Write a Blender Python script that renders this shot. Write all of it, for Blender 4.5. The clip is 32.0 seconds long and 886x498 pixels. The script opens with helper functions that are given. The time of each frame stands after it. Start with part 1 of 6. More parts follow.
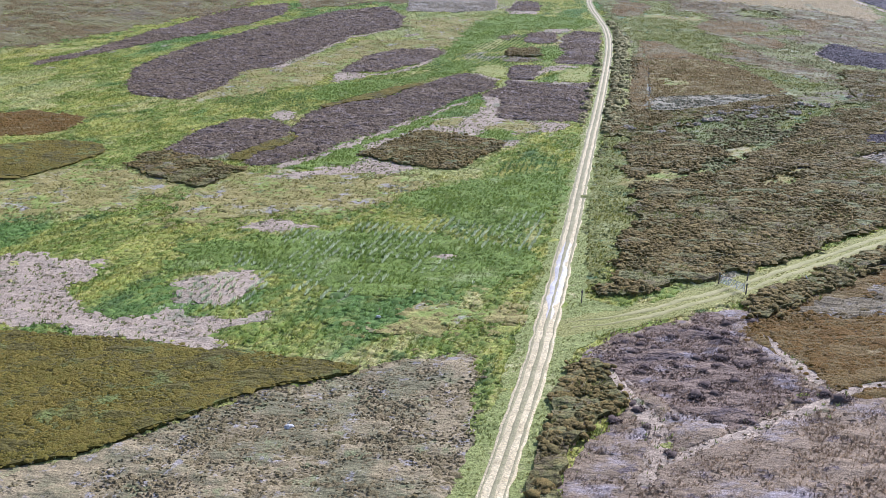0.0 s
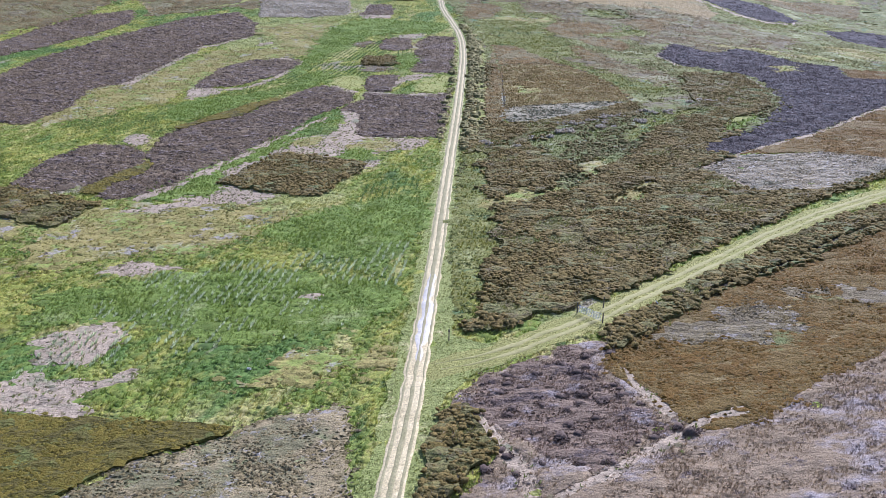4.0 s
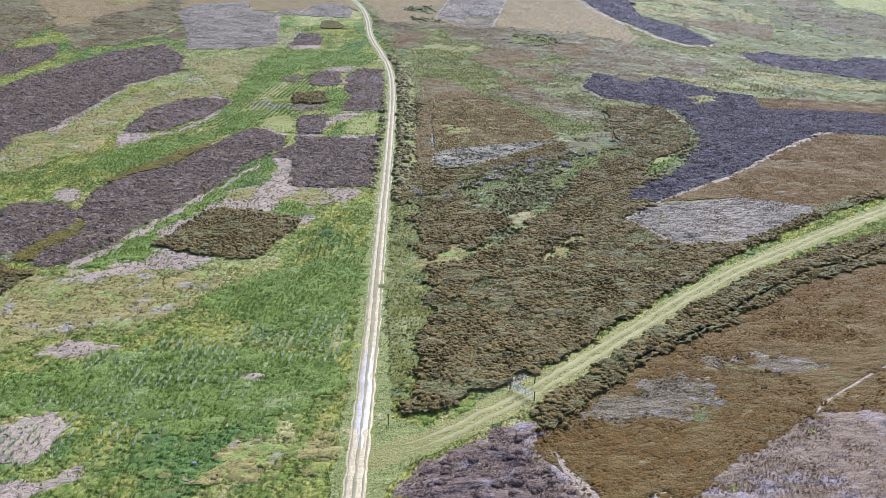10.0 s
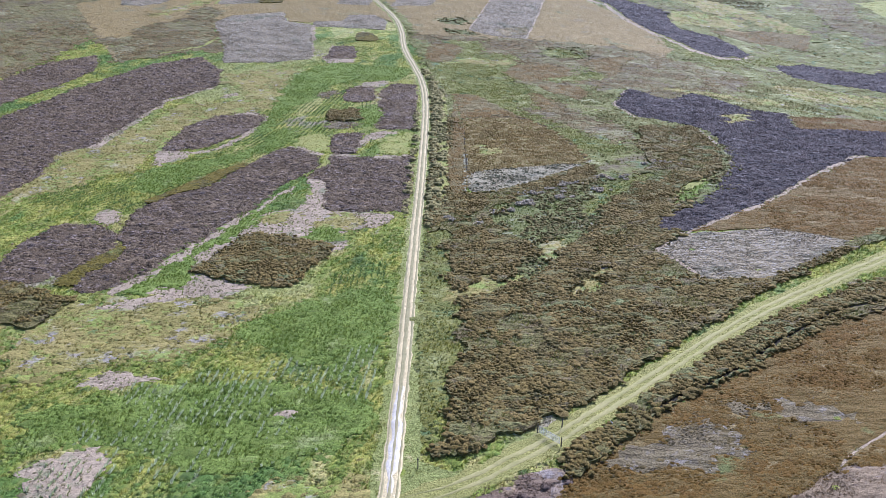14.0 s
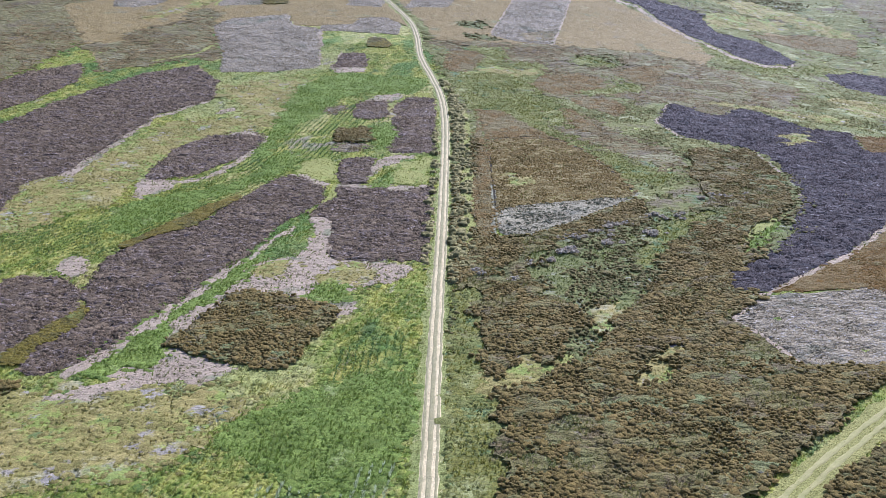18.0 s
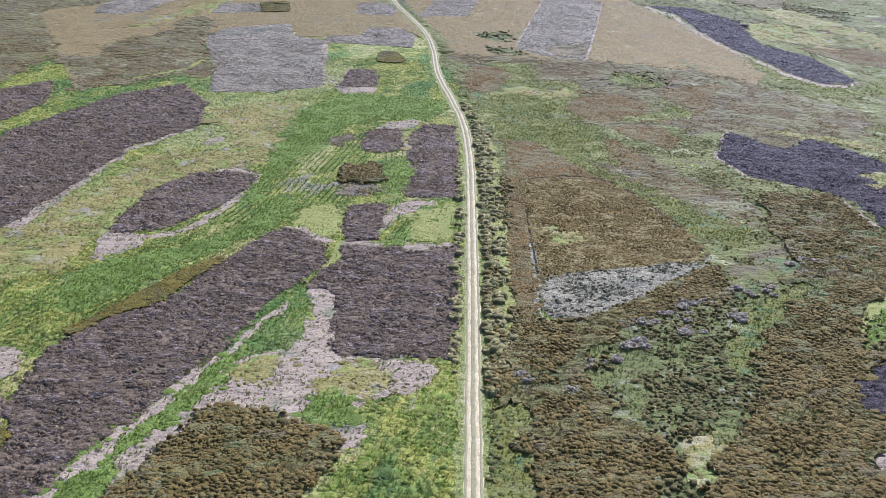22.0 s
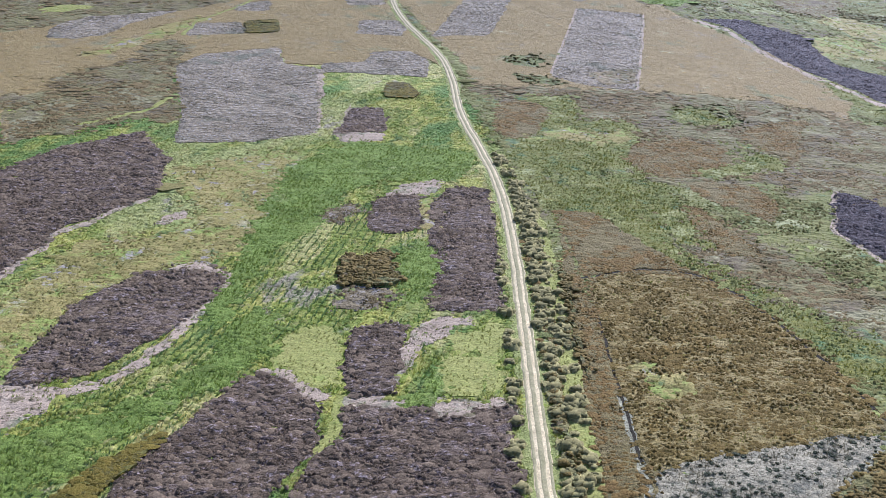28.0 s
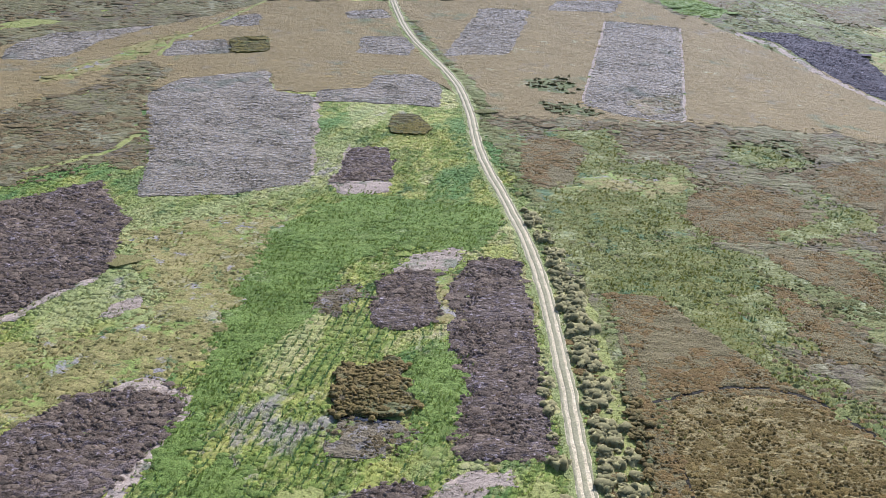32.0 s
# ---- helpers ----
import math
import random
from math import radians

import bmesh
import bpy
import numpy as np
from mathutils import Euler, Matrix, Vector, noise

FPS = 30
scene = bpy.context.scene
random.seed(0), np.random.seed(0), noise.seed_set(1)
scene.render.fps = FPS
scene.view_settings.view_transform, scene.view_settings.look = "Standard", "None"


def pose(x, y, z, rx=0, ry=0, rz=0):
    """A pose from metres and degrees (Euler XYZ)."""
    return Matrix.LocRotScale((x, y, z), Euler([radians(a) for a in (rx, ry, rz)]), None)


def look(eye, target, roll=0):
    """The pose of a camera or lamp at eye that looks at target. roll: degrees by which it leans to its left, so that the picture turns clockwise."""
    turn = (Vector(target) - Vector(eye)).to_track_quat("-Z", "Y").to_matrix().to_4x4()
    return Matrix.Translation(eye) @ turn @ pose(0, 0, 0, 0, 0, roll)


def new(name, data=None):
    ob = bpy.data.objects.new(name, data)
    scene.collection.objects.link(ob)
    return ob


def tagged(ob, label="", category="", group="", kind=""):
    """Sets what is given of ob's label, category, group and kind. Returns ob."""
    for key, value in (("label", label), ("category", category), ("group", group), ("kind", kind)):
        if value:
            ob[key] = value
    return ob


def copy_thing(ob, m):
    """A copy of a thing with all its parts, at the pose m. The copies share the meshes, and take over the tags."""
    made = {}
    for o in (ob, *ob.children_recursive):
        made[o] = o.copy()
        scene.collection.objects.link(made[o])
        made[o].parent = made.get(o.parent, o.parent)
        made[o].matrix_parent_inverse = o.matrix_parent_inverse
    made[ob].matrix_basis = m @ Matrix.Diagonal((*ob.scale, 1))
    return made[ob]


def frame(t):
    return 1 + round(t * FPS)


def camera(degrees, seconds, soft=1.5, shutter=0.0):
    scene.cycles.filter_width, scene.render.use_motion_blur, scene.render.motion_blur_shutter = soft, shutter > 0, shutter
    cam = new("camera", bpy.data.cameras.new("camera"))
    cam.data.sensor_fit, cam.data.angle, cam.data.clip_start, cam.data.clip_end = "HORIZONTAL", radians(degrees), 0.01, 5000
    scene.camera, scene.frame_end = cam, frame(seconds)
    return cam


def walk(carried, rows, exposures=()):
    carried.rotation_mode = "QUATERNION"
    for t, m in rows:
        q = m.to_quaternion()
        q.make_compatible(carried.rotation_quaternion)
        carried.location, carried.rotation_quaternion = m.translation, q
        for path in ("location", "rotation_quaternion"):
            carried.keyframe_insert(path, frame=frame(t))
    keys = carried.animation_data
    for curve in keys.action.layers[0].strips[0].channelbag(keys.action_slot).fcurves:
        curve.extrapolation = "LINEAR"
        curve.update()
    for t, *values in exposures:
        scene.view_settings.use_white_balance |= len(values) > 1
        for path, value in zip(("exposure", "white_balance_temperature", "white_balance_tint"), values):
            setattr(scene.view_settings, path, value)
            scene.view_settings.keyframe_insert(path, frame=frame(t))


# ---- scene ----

# The camera: a drone that rises on the spot, then flies along the track.
cam = camera(50.25, 32.0, soft=0.85)
PATH = [
    (0, (6.90, 13.95, 43.07), (-8.931, 107.374, 11.121), 0.52),
    (0.5, (6.90, 14.07, 43.94), (-3.868, 108.069, 11.555), 0.47),
    (1, (6.89, 14.20, 44.81), (-0.308, 108.384, 11.990), 0.42),
    (1.5, (6.88, 14.26, 45.75), (1.945, 108.550, 12.797), 0.43),
    (2, (6.86, 14.33, 46.69), (2.950, 108.617, 13.604), 0.43),
    (2.5, (6.84, 14.39, 47.63), (3.726, 108.665, 14.412), 0.44),
    (4.5, (6.73, 14.39, 51.67), (6.810, 108.705, 18.440), 0.45),
    (5, (6.69, 14.35, 52.72), (13.303, 108.463, 19.563), 0.42),
    (5.5, (6.66, 14.30, 53.77), (13.344, 108.408, 20.618), 0.39),
    (6, (6.62, 14.24, 54.83), (12.760, 108.378, 21.655), 0.36),
    (6.5, (6.58, 14.18, 55.90), (12.571, 108.316, 22.708), 0.40),
    (7, (6.55, 14.10, 56.97), (12.482, 108.250, 23.788), 0.36),
    (7.5, (6.51, 14.03, 58.04), (12.536, 108.156, 24.825), 0.38),
    (8, (6.48, 13.95, 59.11), (12.444, 108.082, 25.899), 0.36),
    (8.5, (6.44, 13.87, 60.18), (12.344, 108.000, 26.947), 0.40),
    (9, (6.41, 13.79, 61.24), (12.215, 107.918, 27.981), 0.39),
    (9.5, (6.38, 13.71, 62.29), (11.928, 107.852, 29.018), 0.38),
    (10, (6.36, 13.64, 63.33), (11.825, 107.757, 29.983), 0.45),
    (10.5, (6.34, 13.57, 64.35), (11.482, 107.687, 30.949), 0.45),
    (11, (6.32, 13.51, 65.36), (11.616, 107.641, 32.020), 0.43),
    (11.5, (6.30, 13.46, 66.36), (11.717, 107.582, 33.006), 0.48),
    (12, (6.29, 13.42, 67.33), (11.806, 107.557, 34.035), 0.49),
    (12.5, (6.29, 13.40, 68.28), (11.900, 107.552, 35.061), 0.48),
    (13, (6.29, 13.39, 69.20), (11.971, 107.555, 36.040), 0.45),
    (13.5, (6.30, 13.39, 70.10), (12.079, 107.574, 36.999), 0.44),
    (14, (6.31, 13.41, 70.97), (8.481, 107.502, 37.174), 0.47),
    (14.5, (6.72, 15.40, 70.97), (8.618, 109.458, 37.074), 0.34),
    (16.5, (4.96, 34.92, 70.78), (6.597, 128.939, 36.741), 0.79),
    (17, (4.48, 41.07, 70.71), (5.927, 135.045, 36.565), 0.69),
    (19, (2.45, 63.73, 70.37), (3.457, 157.644, 36.029), 0.57),
    (21, (0.30, 87.08, 69.99), (0.961, 181.012, 35.699), 0.78),
    (23, (-1.91, 111.06, 69.64), (-1.463, 204.957, 35.230), 0.85),
    (25, (-4.11, 133.62, 69.39), (-3.829, 227.518, 35.003), 0.42),
    (28, (-7.20, 167.12, 69.37), (-6.882, 261.018, 34.977), 0.25),
    (30, (-9.04, 188.68, 69.69), (-8.682, 282.613, 35.400), 0.45),
    (32, (-10.60, 212.52, 70.36), (-10.539, 306.323, 35.697), 0.15),
]
EXPOSURE = [(0.0, 0.48, 4910, 24), (32.0, 0.48, 4910, 24)]
walk(cam, [(t, look(eye, target, roll)) for t, eye, target, roll in PATH], EXPOSURE)

# Daylight: a clear, slightly hazy sky with the sun ahead and to the right.
SUN_ELEVATION, SUN_AZIMUTH = 36.0, 24.0  # azimuth clockwise from +y
world = bpy.data.worlds.new("sky")
scene.world = world
world.use_nodes = True
sky_nodes = world.node_tree.nodes
sky_tex = sky_nodes.new("ShaderNodeTexSky")
sky_tex.sky_type = "NISHITA"
sky_tex.sun_disc = False
sky_tex.sun_elevation = radians(SUN_ELEVATION)
sky_tex.sun_rotation = radians(SUN_AZIMUTH)
sky_tex.dust_density = 2.0
world.node_tree.links.new(sky_tex.outputs["Color"], sky_nodes["Background"].inputs["Color"])
sky_nodes["Background"].inputs["Strength"].default_value = 0.11
sun_data = bpy.data.lights.new("sun", "SUN")
sun_data.energy = 5.0
sun_data.angle = radians(0.6)
sun_data.color = (1.0, 0.95, 0.87)
sun = new("sun", sun_data)
sun.matrix_world = look((0, 0, 200), (-200 * math.sin(radians(SUN_AZIMUTH)), -200 * math.cos(radians(SUN_AZIMUTH)), 200 - 200 * math.tan(radians(SUN_ELEVATION))))
from mathutils import geometry

# ---- materials ----
def ramp_colors(nt, fac, colors):
    r = nt.nodes.new("ShaderNodeValToRGB")
    e = r.color_ramp.elements
    while len(e) < len(colors):
        e.new(0.5)
    for i, c in enumerate(colors):
        e[i].position = 0.36 + 0.28 * i / max(1, len(colors) - 1)
        e[i].color = (*c, 1)
    nt.links.new(fac, r.inputs["Fac"])
    return r.outputs["Color"]


def noise_node(nt, coord, scale, detail=4.0, rough=0.6, stretch=None, turn=0.0):
    n = nt.nodes.new("ShaderNodeTexNoise")
    n.inputs["Scale"].default_value = scale
    n.inputs["Detail"].default_value = detail
    n.inputs["Roughness"].default_value = rough
    if stretch:
        m = nt.nodes.new("ShaderNodeMapping")
        m.vector_type = "TEXTURE"
        m.inputs["Scale"].default_value = stretch
        m.inputs["Rotation"].default_value = (0, 0, radians(turn))
        nt.links.new(coord, m.inputs["Vector"])
        coord = m.outputs["Vector"]
    nt.links.new(coord, n.inputs["Vector"])
    return n.outputs["Fac"]


def mix_color(nt, kind, fac, a, b):
    m = nt.nodes.new("ShaderNodeMix")
    m.data_type, m.blend_type = "RGBA", kind
    for value, socket in ((fac, m.inputs[0]), (a, m.inputs[6]), (b, m.inputs[7])):
        if isinstance(value, (int, float)):
            socket.default_value = value
        elif isinstance(value, tuple):
            socket.default_value = (*value, 1)
        else:
            nt.links.new(value, socket)
    return m.outputs[2]


def remap(nt, fac, a, b, c, d):
    m = nt.nodes.new("ShaderNodeMapRange")
    for k, v in zip(("From Min", "From Max", "To Min", "To Max"), (a, b, c, d)):
        m.inputs[k].default_value = v
    nt.links.new(fac, m.inputs["Value"])
    return m.outputs["Result"]


def surface(name, broad, fine, scale=0.06, grain=3.0, vary=0.25, sheen=0.0, rough=0.9, bump=0.3, reach=0.15, stretch=None, turn=0.0, full=0.9, thin=0.0, spots=(), isle=None, swell=0.0, swell_scale=0.6, swell_stretch=(1.5, 0.85, 1)):
    """A vegetated or earthy surface: broad colours by a wide noise, fine colours mixed in by a small one, each tuft a little different."""
    mat = bpy.data.materials.new(name)
    mat.use_nodes = True
    nt = mat.node_tree
    b = nt.nodes["Principled BSDF"]
    coord = nt.nodes.new("ShaderNodeNewGeometry")
    pos = coord.outputs["Position"]
    wide = ramp_colors(nt, noise_node(nt, pos, scale, 5, 0.65, stretch, turn), broad)
    small_fac = noise_node(nt, pos, grain, 4, 0.7, stretch, turn)
    small = ramp_colors(nt, noise_node(nt, pos, grain * 0.37, 5, 0.75, stretch, turn), fine)
    col = mix_color(nt, "MIX", remap(nt, small_fac, 0.36, 0.64, 0.08, 0.72), wide, small)
    for tint, wide_scale, lo, hi in spots:
        patchy = remap(nt, noise_node(nt, pos, wide_scale, 6, 0.72, stretch, turn), lo, hi, 0.0, 0.85)
        col = mix_color(nt, "MIX", patchy, col, tint)
    dark = remap(nt, noise_node(nt, pos, grain * 1.9, 4, 0.8, stretch, turn), 0.3, 0.7, 1.0 - vary, 1.0 + vary)
    isle = vary if isle is None else isle
    isle = remap(nt, coord.outputs["Random Per Island"], 0.0, 1.0, 1.0 - isle, 1.0 + isle)
    mul = nt.nodes.new("ShaderNodeMath")
    mul.operation = "MULTIPLY"
    nt.links.new(dark, mul.inputs[0])
    nt.links.new(isle, mul.inputs[1])
    hsv = nt.nodes.new("ShaderNodeHueSaturation")
    nt.links.new(col, hsv.inputs["Color"])
    hsv.inputs["Saturation"].default_value = full
    nt.links.new(mul.outputs[0], hsv.inputs["Value"])
    nt.links.new(hsv.outputs["Color"], b.inputs["Base Color"])
    b.inputs["Roughness"].default_value = rough
    b.inputs["Specular IOR Level"].default_value = 0.13
    b.inputs["Sheen Weight"].default_value = sheen
    b.inputs["Sheen Roughness"].default_value = 0.5
    bp = nt.nodes.new("ShaderNodeBump")
    bp.inputs["Strength"].default_value = bump
    bp.inputs["Distance"].default_value = reach
    nt.links.new(noise_node(nt, pos, grain, 5, 0.7, stretch, turn), bp.inputs["Height"])
    nt.links.new(bp.outputs["Normal"], b.inputs["Normal"])
    if swell:
        # hummocks wider than the grain
        hump = nt.nodes.new("ShaderNodeBump")
        hump.inputs["Strength"].default_value = 1.0
        hump.inputs["Distance"].default_value = swell
        nt.links.new(noise_node(nt, pos, swell_scale, 3, 0.55, swell_stretch, turn if stretch else 0.0), hump.inputs["Height"])
        nt.links.new(hump.outputs["Normal"], bp.inputs["Normal"])
    if thin:
        # light shines through blades and sprays
        tr = nt.nodes.new("ShaderNodeBsdfTranslucent")
        nt.links.new(hsv.outputs["Color"], tr.inputs["Color"])
        mix = nt.nodes.new("ShaderNodeMixShader")
        mix.inputs[0].default_value = thin
        nt.links.new(b.outputs[0], mix.inputs[1])
        nt.links.new(tr.outputs[0], mix.inputs[2])
        nt.links.new(mix.outputs[0], nt.nodes["Material Output"].inputs["Surface"])
    return mat


GREEN, DEEP, YELLOW, STRAW = (0.208, 0.254, 0.034), (0.111, 0.151, 0.022), (0.385, 0.352, 0.067), (0.49, 0.405, 0.158)
BAND = dict(stretch=(1, 2.2, 1), turn=-22)
TURF = [DEEP, GREEN, YELLOW, DEEP, GREEN, STRAW, YELLOW]
TURF_SPOTS = [((0.115, 0.19, 0.038), 0.035, 0.53, 0.6), ((0.32, 0.325, 0.1), 0.022, 0.52, 0.64), ((0.34, 0.28, 0.19), 0.06, 0.6, 0.66), ((0.085, 0.13, 0.03), 0.16, 0.58, 0.64)]
grass_mat = surface("moor grass", TURF, [DEEP, GREEN, YELLOW, STRAW], 0.045, 2.2, 0.4, isle=0.0, bump=1.0, reach=0.5, full=1.0, spots=TURF_SPOTS, swell=0.9, swell_scale=0.55, **BAND)
tuft_mat = surface("grass blades", TURF, [DEEP, GREEN, YELLOW, STRAW], 0.045, 2.2, 0.4, isle=0.12, bump=0.0, thin=0.6, full=1.0, spots=TURF_SPOTS, **BAND)
tussock_mat = surface("grass tussock", TURF, [DEEP, GREEN, YELLOW, STRAW], 0.045, 2.2, 0.4, isle=0.15, bump=1.0, reach=0.2, thin=0.15, full=1.0, spots=TURF_SPOTS, **BAND)
KINDS = {}


FULL = {"B": 0.95, "b": 0.95, "L": 0.85, "K": 0.85, "P": 0.95, "C": 0.95, "O": 1.1, "W": 1.02, "J": 1.0, "N": 1.05, "I": 1.0, "H": 1.04, "Y": 0.95, "G": 1.0, "V": 0.92, "A": 0.9, "T": 0.95, "M": 0.95, "E": 0.95, "F": 0.95, "D": 0.95, "S": 0.95, "Q": 0.95}
ROUGH = {"B": 0.36, "b": 0.34, "E": 0.2, "D": 0.2, "F": 0.15, "T": 0.15, "G": 0.15, "P": 0.16, "C": 0.15, "K": 0.22, "L": 0.08, "R": 0.14, "O": 0.14, "W": 0.14, "J": 0.07, "N": 0.16, "I": 0.12, "Q": 0.14, "U": 0.12, "H": 0.3, "M": 0.24}
LITTER, OLIVE, BROWN, RUSH = (0.3, 0.255, 0.205), (0.15, 0.165, 0.06), (0.13, 0.095, 0.045), (0.12, 0.17, 0.05)
# cover of another kind that shows in places: its colour, the scale of the places, and how far they spread
SPOTS = {"b": [((0.26, 0.23, 0.21), 0.9, 0.56, 0.62), ((0.025, 0.022, 0.024), 0.3, 0.5, 0.6)], "W": [((0.2, 0.16, 0.08), 0.22, 0.6, 0.68)], "H": [(OLIVE, 0.05, 0.5, 0.62), (BROWN, 0.16, 0.52, 0.6), ((0.25, 0.215, 0.16), 0.12, 0.62, 0.69)], "M": [(BROWN, 0.06, 0.48, 0.6), ((0.26, 0.23, 0.1), 0.1, 0.56, 0.64)], "E": [(BROWN, 0.045, 0.52, 0.6), ((0.34, 0.33, 0.13), 0.08, 0.55, 0.64), ((0.1, 0.15, 0.05), 0.12, 0.56, 0.64)],
         "O": [((0.26, 0.2, 0.095), 0.22, 0.57, 0.66), (OLIVE, 0.06, 0.6, 0.68)], "J": [((0.24, 0.19, 0.1), 0.1, 0.56, 0.68), (OLIVE, 0.05, 0.58, 0.7), ((0.36, 0.33, 0.15), 0.11, 0.63, 0.67)],
         "L": [((0.2, 0.2, 0.085), 0.13, 0.55, 0.63), ((0.2, 0.155, 0.1), 0.4, 0.6, 0.7)], "B": [((0.34, 0.265, 0.22), 1.3, 0.54, 0.61), ((0.045, 0.033, 0.03), 0.7, 0.54, 0.61), ((0.2, 0.145, 0.1), 0.1, 0.55, 0.66)],
         "P": [((0.34, 0.285, 0.25), 0.14, 0.53, 0.64), ((0.12, 0.09, 0.08), 0.6, 0.57, 0.64)], "C": [((0.26, 0.215, 0.19), 0.25, 0.56, 0.64), ((0.07, 0.05, 0.044), 0.3, 0.56, 0.62)],
         "K": [((0.36, 0.32, 0.26), 1.6, 0.54, 0.62), ((0.1, 0.085, 0.05), 0.9, 0.55, 0.62), ((0.15, 0.14, 0.07), 0.07, 0.57, 0.66)], "R": [((0.16, 0.14, 0.05), 0.12, 0.46, 0.56), (LITTER, 0.5, 0.56, 0.63), ((0.2, 0.2, 0.06), 0.3, 0.58, 0.65)],
         "T": [((0.36, 0.32, 0.17), 0.07, 0.56, 0.66), (GREEN, 0.11, 0.5, 0.58), (LITTER, 0.16, 0.57, 0.63), ((0.1, 0.14, 0.035), 0.2, 0.58, 0.64)], "Y": [(GREEN, 0.12, 0.55, 0.65)], "U": [((0.13, 0.12, 0.07), 0.3, 0.52, 0.62)], "Q": [((0.32, 0.275, 0.22), 0.5, 0.53, 0.6), ((0.12, 0.09, 0.04), 0.25, 0.54, 0.6)],
         "G": [((0.28, 0.3, 0.1), 0.1, 0.56, 0.66)], "D": [((0.28, 0.26, 0.17), 0.14, 0.56, 0.64), (BROWN, 0.1, 0.56, 0.64)], "F": [(BROWN, 0.07, 0.58, 0.66), ((0.3, 0.3, 0.1), 0.09, 0.52, 0.62), ((0.09, 0.15, 0.05), 0.16, 0.55, 0.63)], "V": [(STRAW, 0.2, 0.57, 0.66)], "N": [((0.15, 0.17, 0.045), 0.12, 0.52, 0.64)]}
# how high the hummocks of the cover swell
SWELL = {"B": 1.3, "b": 1.4, "K": 0.9, "L": 0.45, "P": 0.5, "C": 0.8, "R": 0.5, "J": 0.35, "W": 0.7, "O": 0.7, "V": 0.4, "A": 0.25, "M": 0.8, "E": 0.7, "F": 0.4, "D": 0.6, "T": 0.35, "Y": 0.3, "G": 0.6, "H": 1.2, "Z": 0.2, "U": 0.5}
# how far plants stray over the rim of their patch
STRAY = {"N": 0.2, "Z": 0.05, "V": 0.3, "A": 0.25, "K": 0.4, "S": 0.3, "M": 3.0, "E": 2.0, "D": 2.2, "F": 2.2, "T": 2.6, "J": 0.8, "G": 1.2, "Y": 1.2, "Q": 1.6}
# how much of the ground the clumps leave bare: the lower, the barer
GAPS = {"H": 0.46, "M": 0.3, "O": 0.42, "W": 0.42, "J": 0.4, "I": 0.5, "Q": 0.1, "E": 0.1, "R": 0.35, "D": 0.42}


def kind_of(key, name, label, category, lift, ground, layers, edge=0.55, grain=1.6):
    """One kind of plant cover: its sheet of ground, and the layers of plants that stand on it: shape, number on a square metre, width, height, colours."""
    full, spots = FULL.get(key, 0.86), SPOTS.get(key, ())
    lay = dict(stretch=(1.25, 1, 1), turn=8) if key in "BPCKL" else {}
    made = []
    for shape, density, size, tall, broad, fine in layers:
        round_one = shape in ("dome", "mound")
        made.append((shape, density, size, tall, surface(name + " plants", broad, fine, scale=0.09, grain=3.6 if round_one else 1.1, vary=0.45, isle={"blade": 0.12, "twig": 0.4, "stub": 0.3, "dome": 0.16, "mound": 0.3 if key == "B" else 0.16}[shape], bump=1.0 if round_one else 0.0, reach=0.22, full=full, thin={"blade": 0.6, "twig": 0.6, "stub": 0.3, "dome": 0.17, "mound": 0.12}[shape], spots=() if round_one else spots, **lay)))
    KINDS[key] = dict(rough=ROUGH.get(key, 0.0), name=name, label=label, category=category, lift=lift, edge=edge, layers=made, sheet=surface(name + " ground", ground[:2], ground, bump=1.0, reach=0.12 if key in "PCRLEFDTYM" else 0.3, scale=0.09, grain=grain, vary=0.6, isle=0.0, full=full, spots=spots, swell=SWELL.get(key, 0.9), swell_scale=0.75 if key in "BbKPC" else 0.55, **lay))


kind_of("H", "tall_heather", "dark brown-green tall heather in rough bushy clumps", "heather", 0.3, [(0.117, 0.105, 0.0328), (0.16, 0.131, 0.0427), (0.211, 0.173, 0.0696)],
        [("dome", 3.4, 0.46, 0.25, [(0.117, 0.0944, 0.0278), (0.176, 0.125, 0.0328), (0.198, 0.136, 0.0409), (0.14, 0.116, 0.0393)], [(0.106, 0.103, 0.0278), (0.222, 0.153, 0.045), (0.164, 0.131, 0.0491)]),
         ("blade", 2.4, 0.45, 0.3, [(0.14, 0.158, 0.0409), (0.211, 0.189, 0.0574)], [(0.117, 0.136, 0.0328), (0.328, 0.272, 0.106)]),
         ("twig", 0.8, 0.4, 0.35, [(0.235, 0.189, 0.106), (0.352, 0.283, 0.172)], [(0.176, 0.136, 0.0737), (0.422, 0.346, 0.221)])], 1.2)
kind_of("N", "olive_heather", "olive-brown dense heather with a clean cut edge", "heather", 0.32, [(0.0758, 0.0602, 0.0149), (0.104, 0.086, 0.0185), (0.133, 0.103, 0.0247)],
        [("mound", 4.6, 0.36, 0.12, [(0.143, 0.117, 0.0199), (0.18, 0.133, 0.026)], [(0.113, 0.108, 0.0185), (0.204, 0.142, 0.031)])], 0.3)
OM = [("mound", 3.0, 0.36, 0.15, [(0.121, 0.0759, 0.0194), (0.16, 0.0918, 0.0266), (0.136, 0.0852, 0.0223)], [(0.107, 0.0759, 0.0187), (0.187, 0.107, 0.0345)]),
      ("twig", 0.25, 0.4, 0.2, [(0.176, 0.136, 0.0819), (0.247, 0.196, 0.129)], [(0.133, 0.096, 0.0478), (0.3, 0.24, 0.171)])]
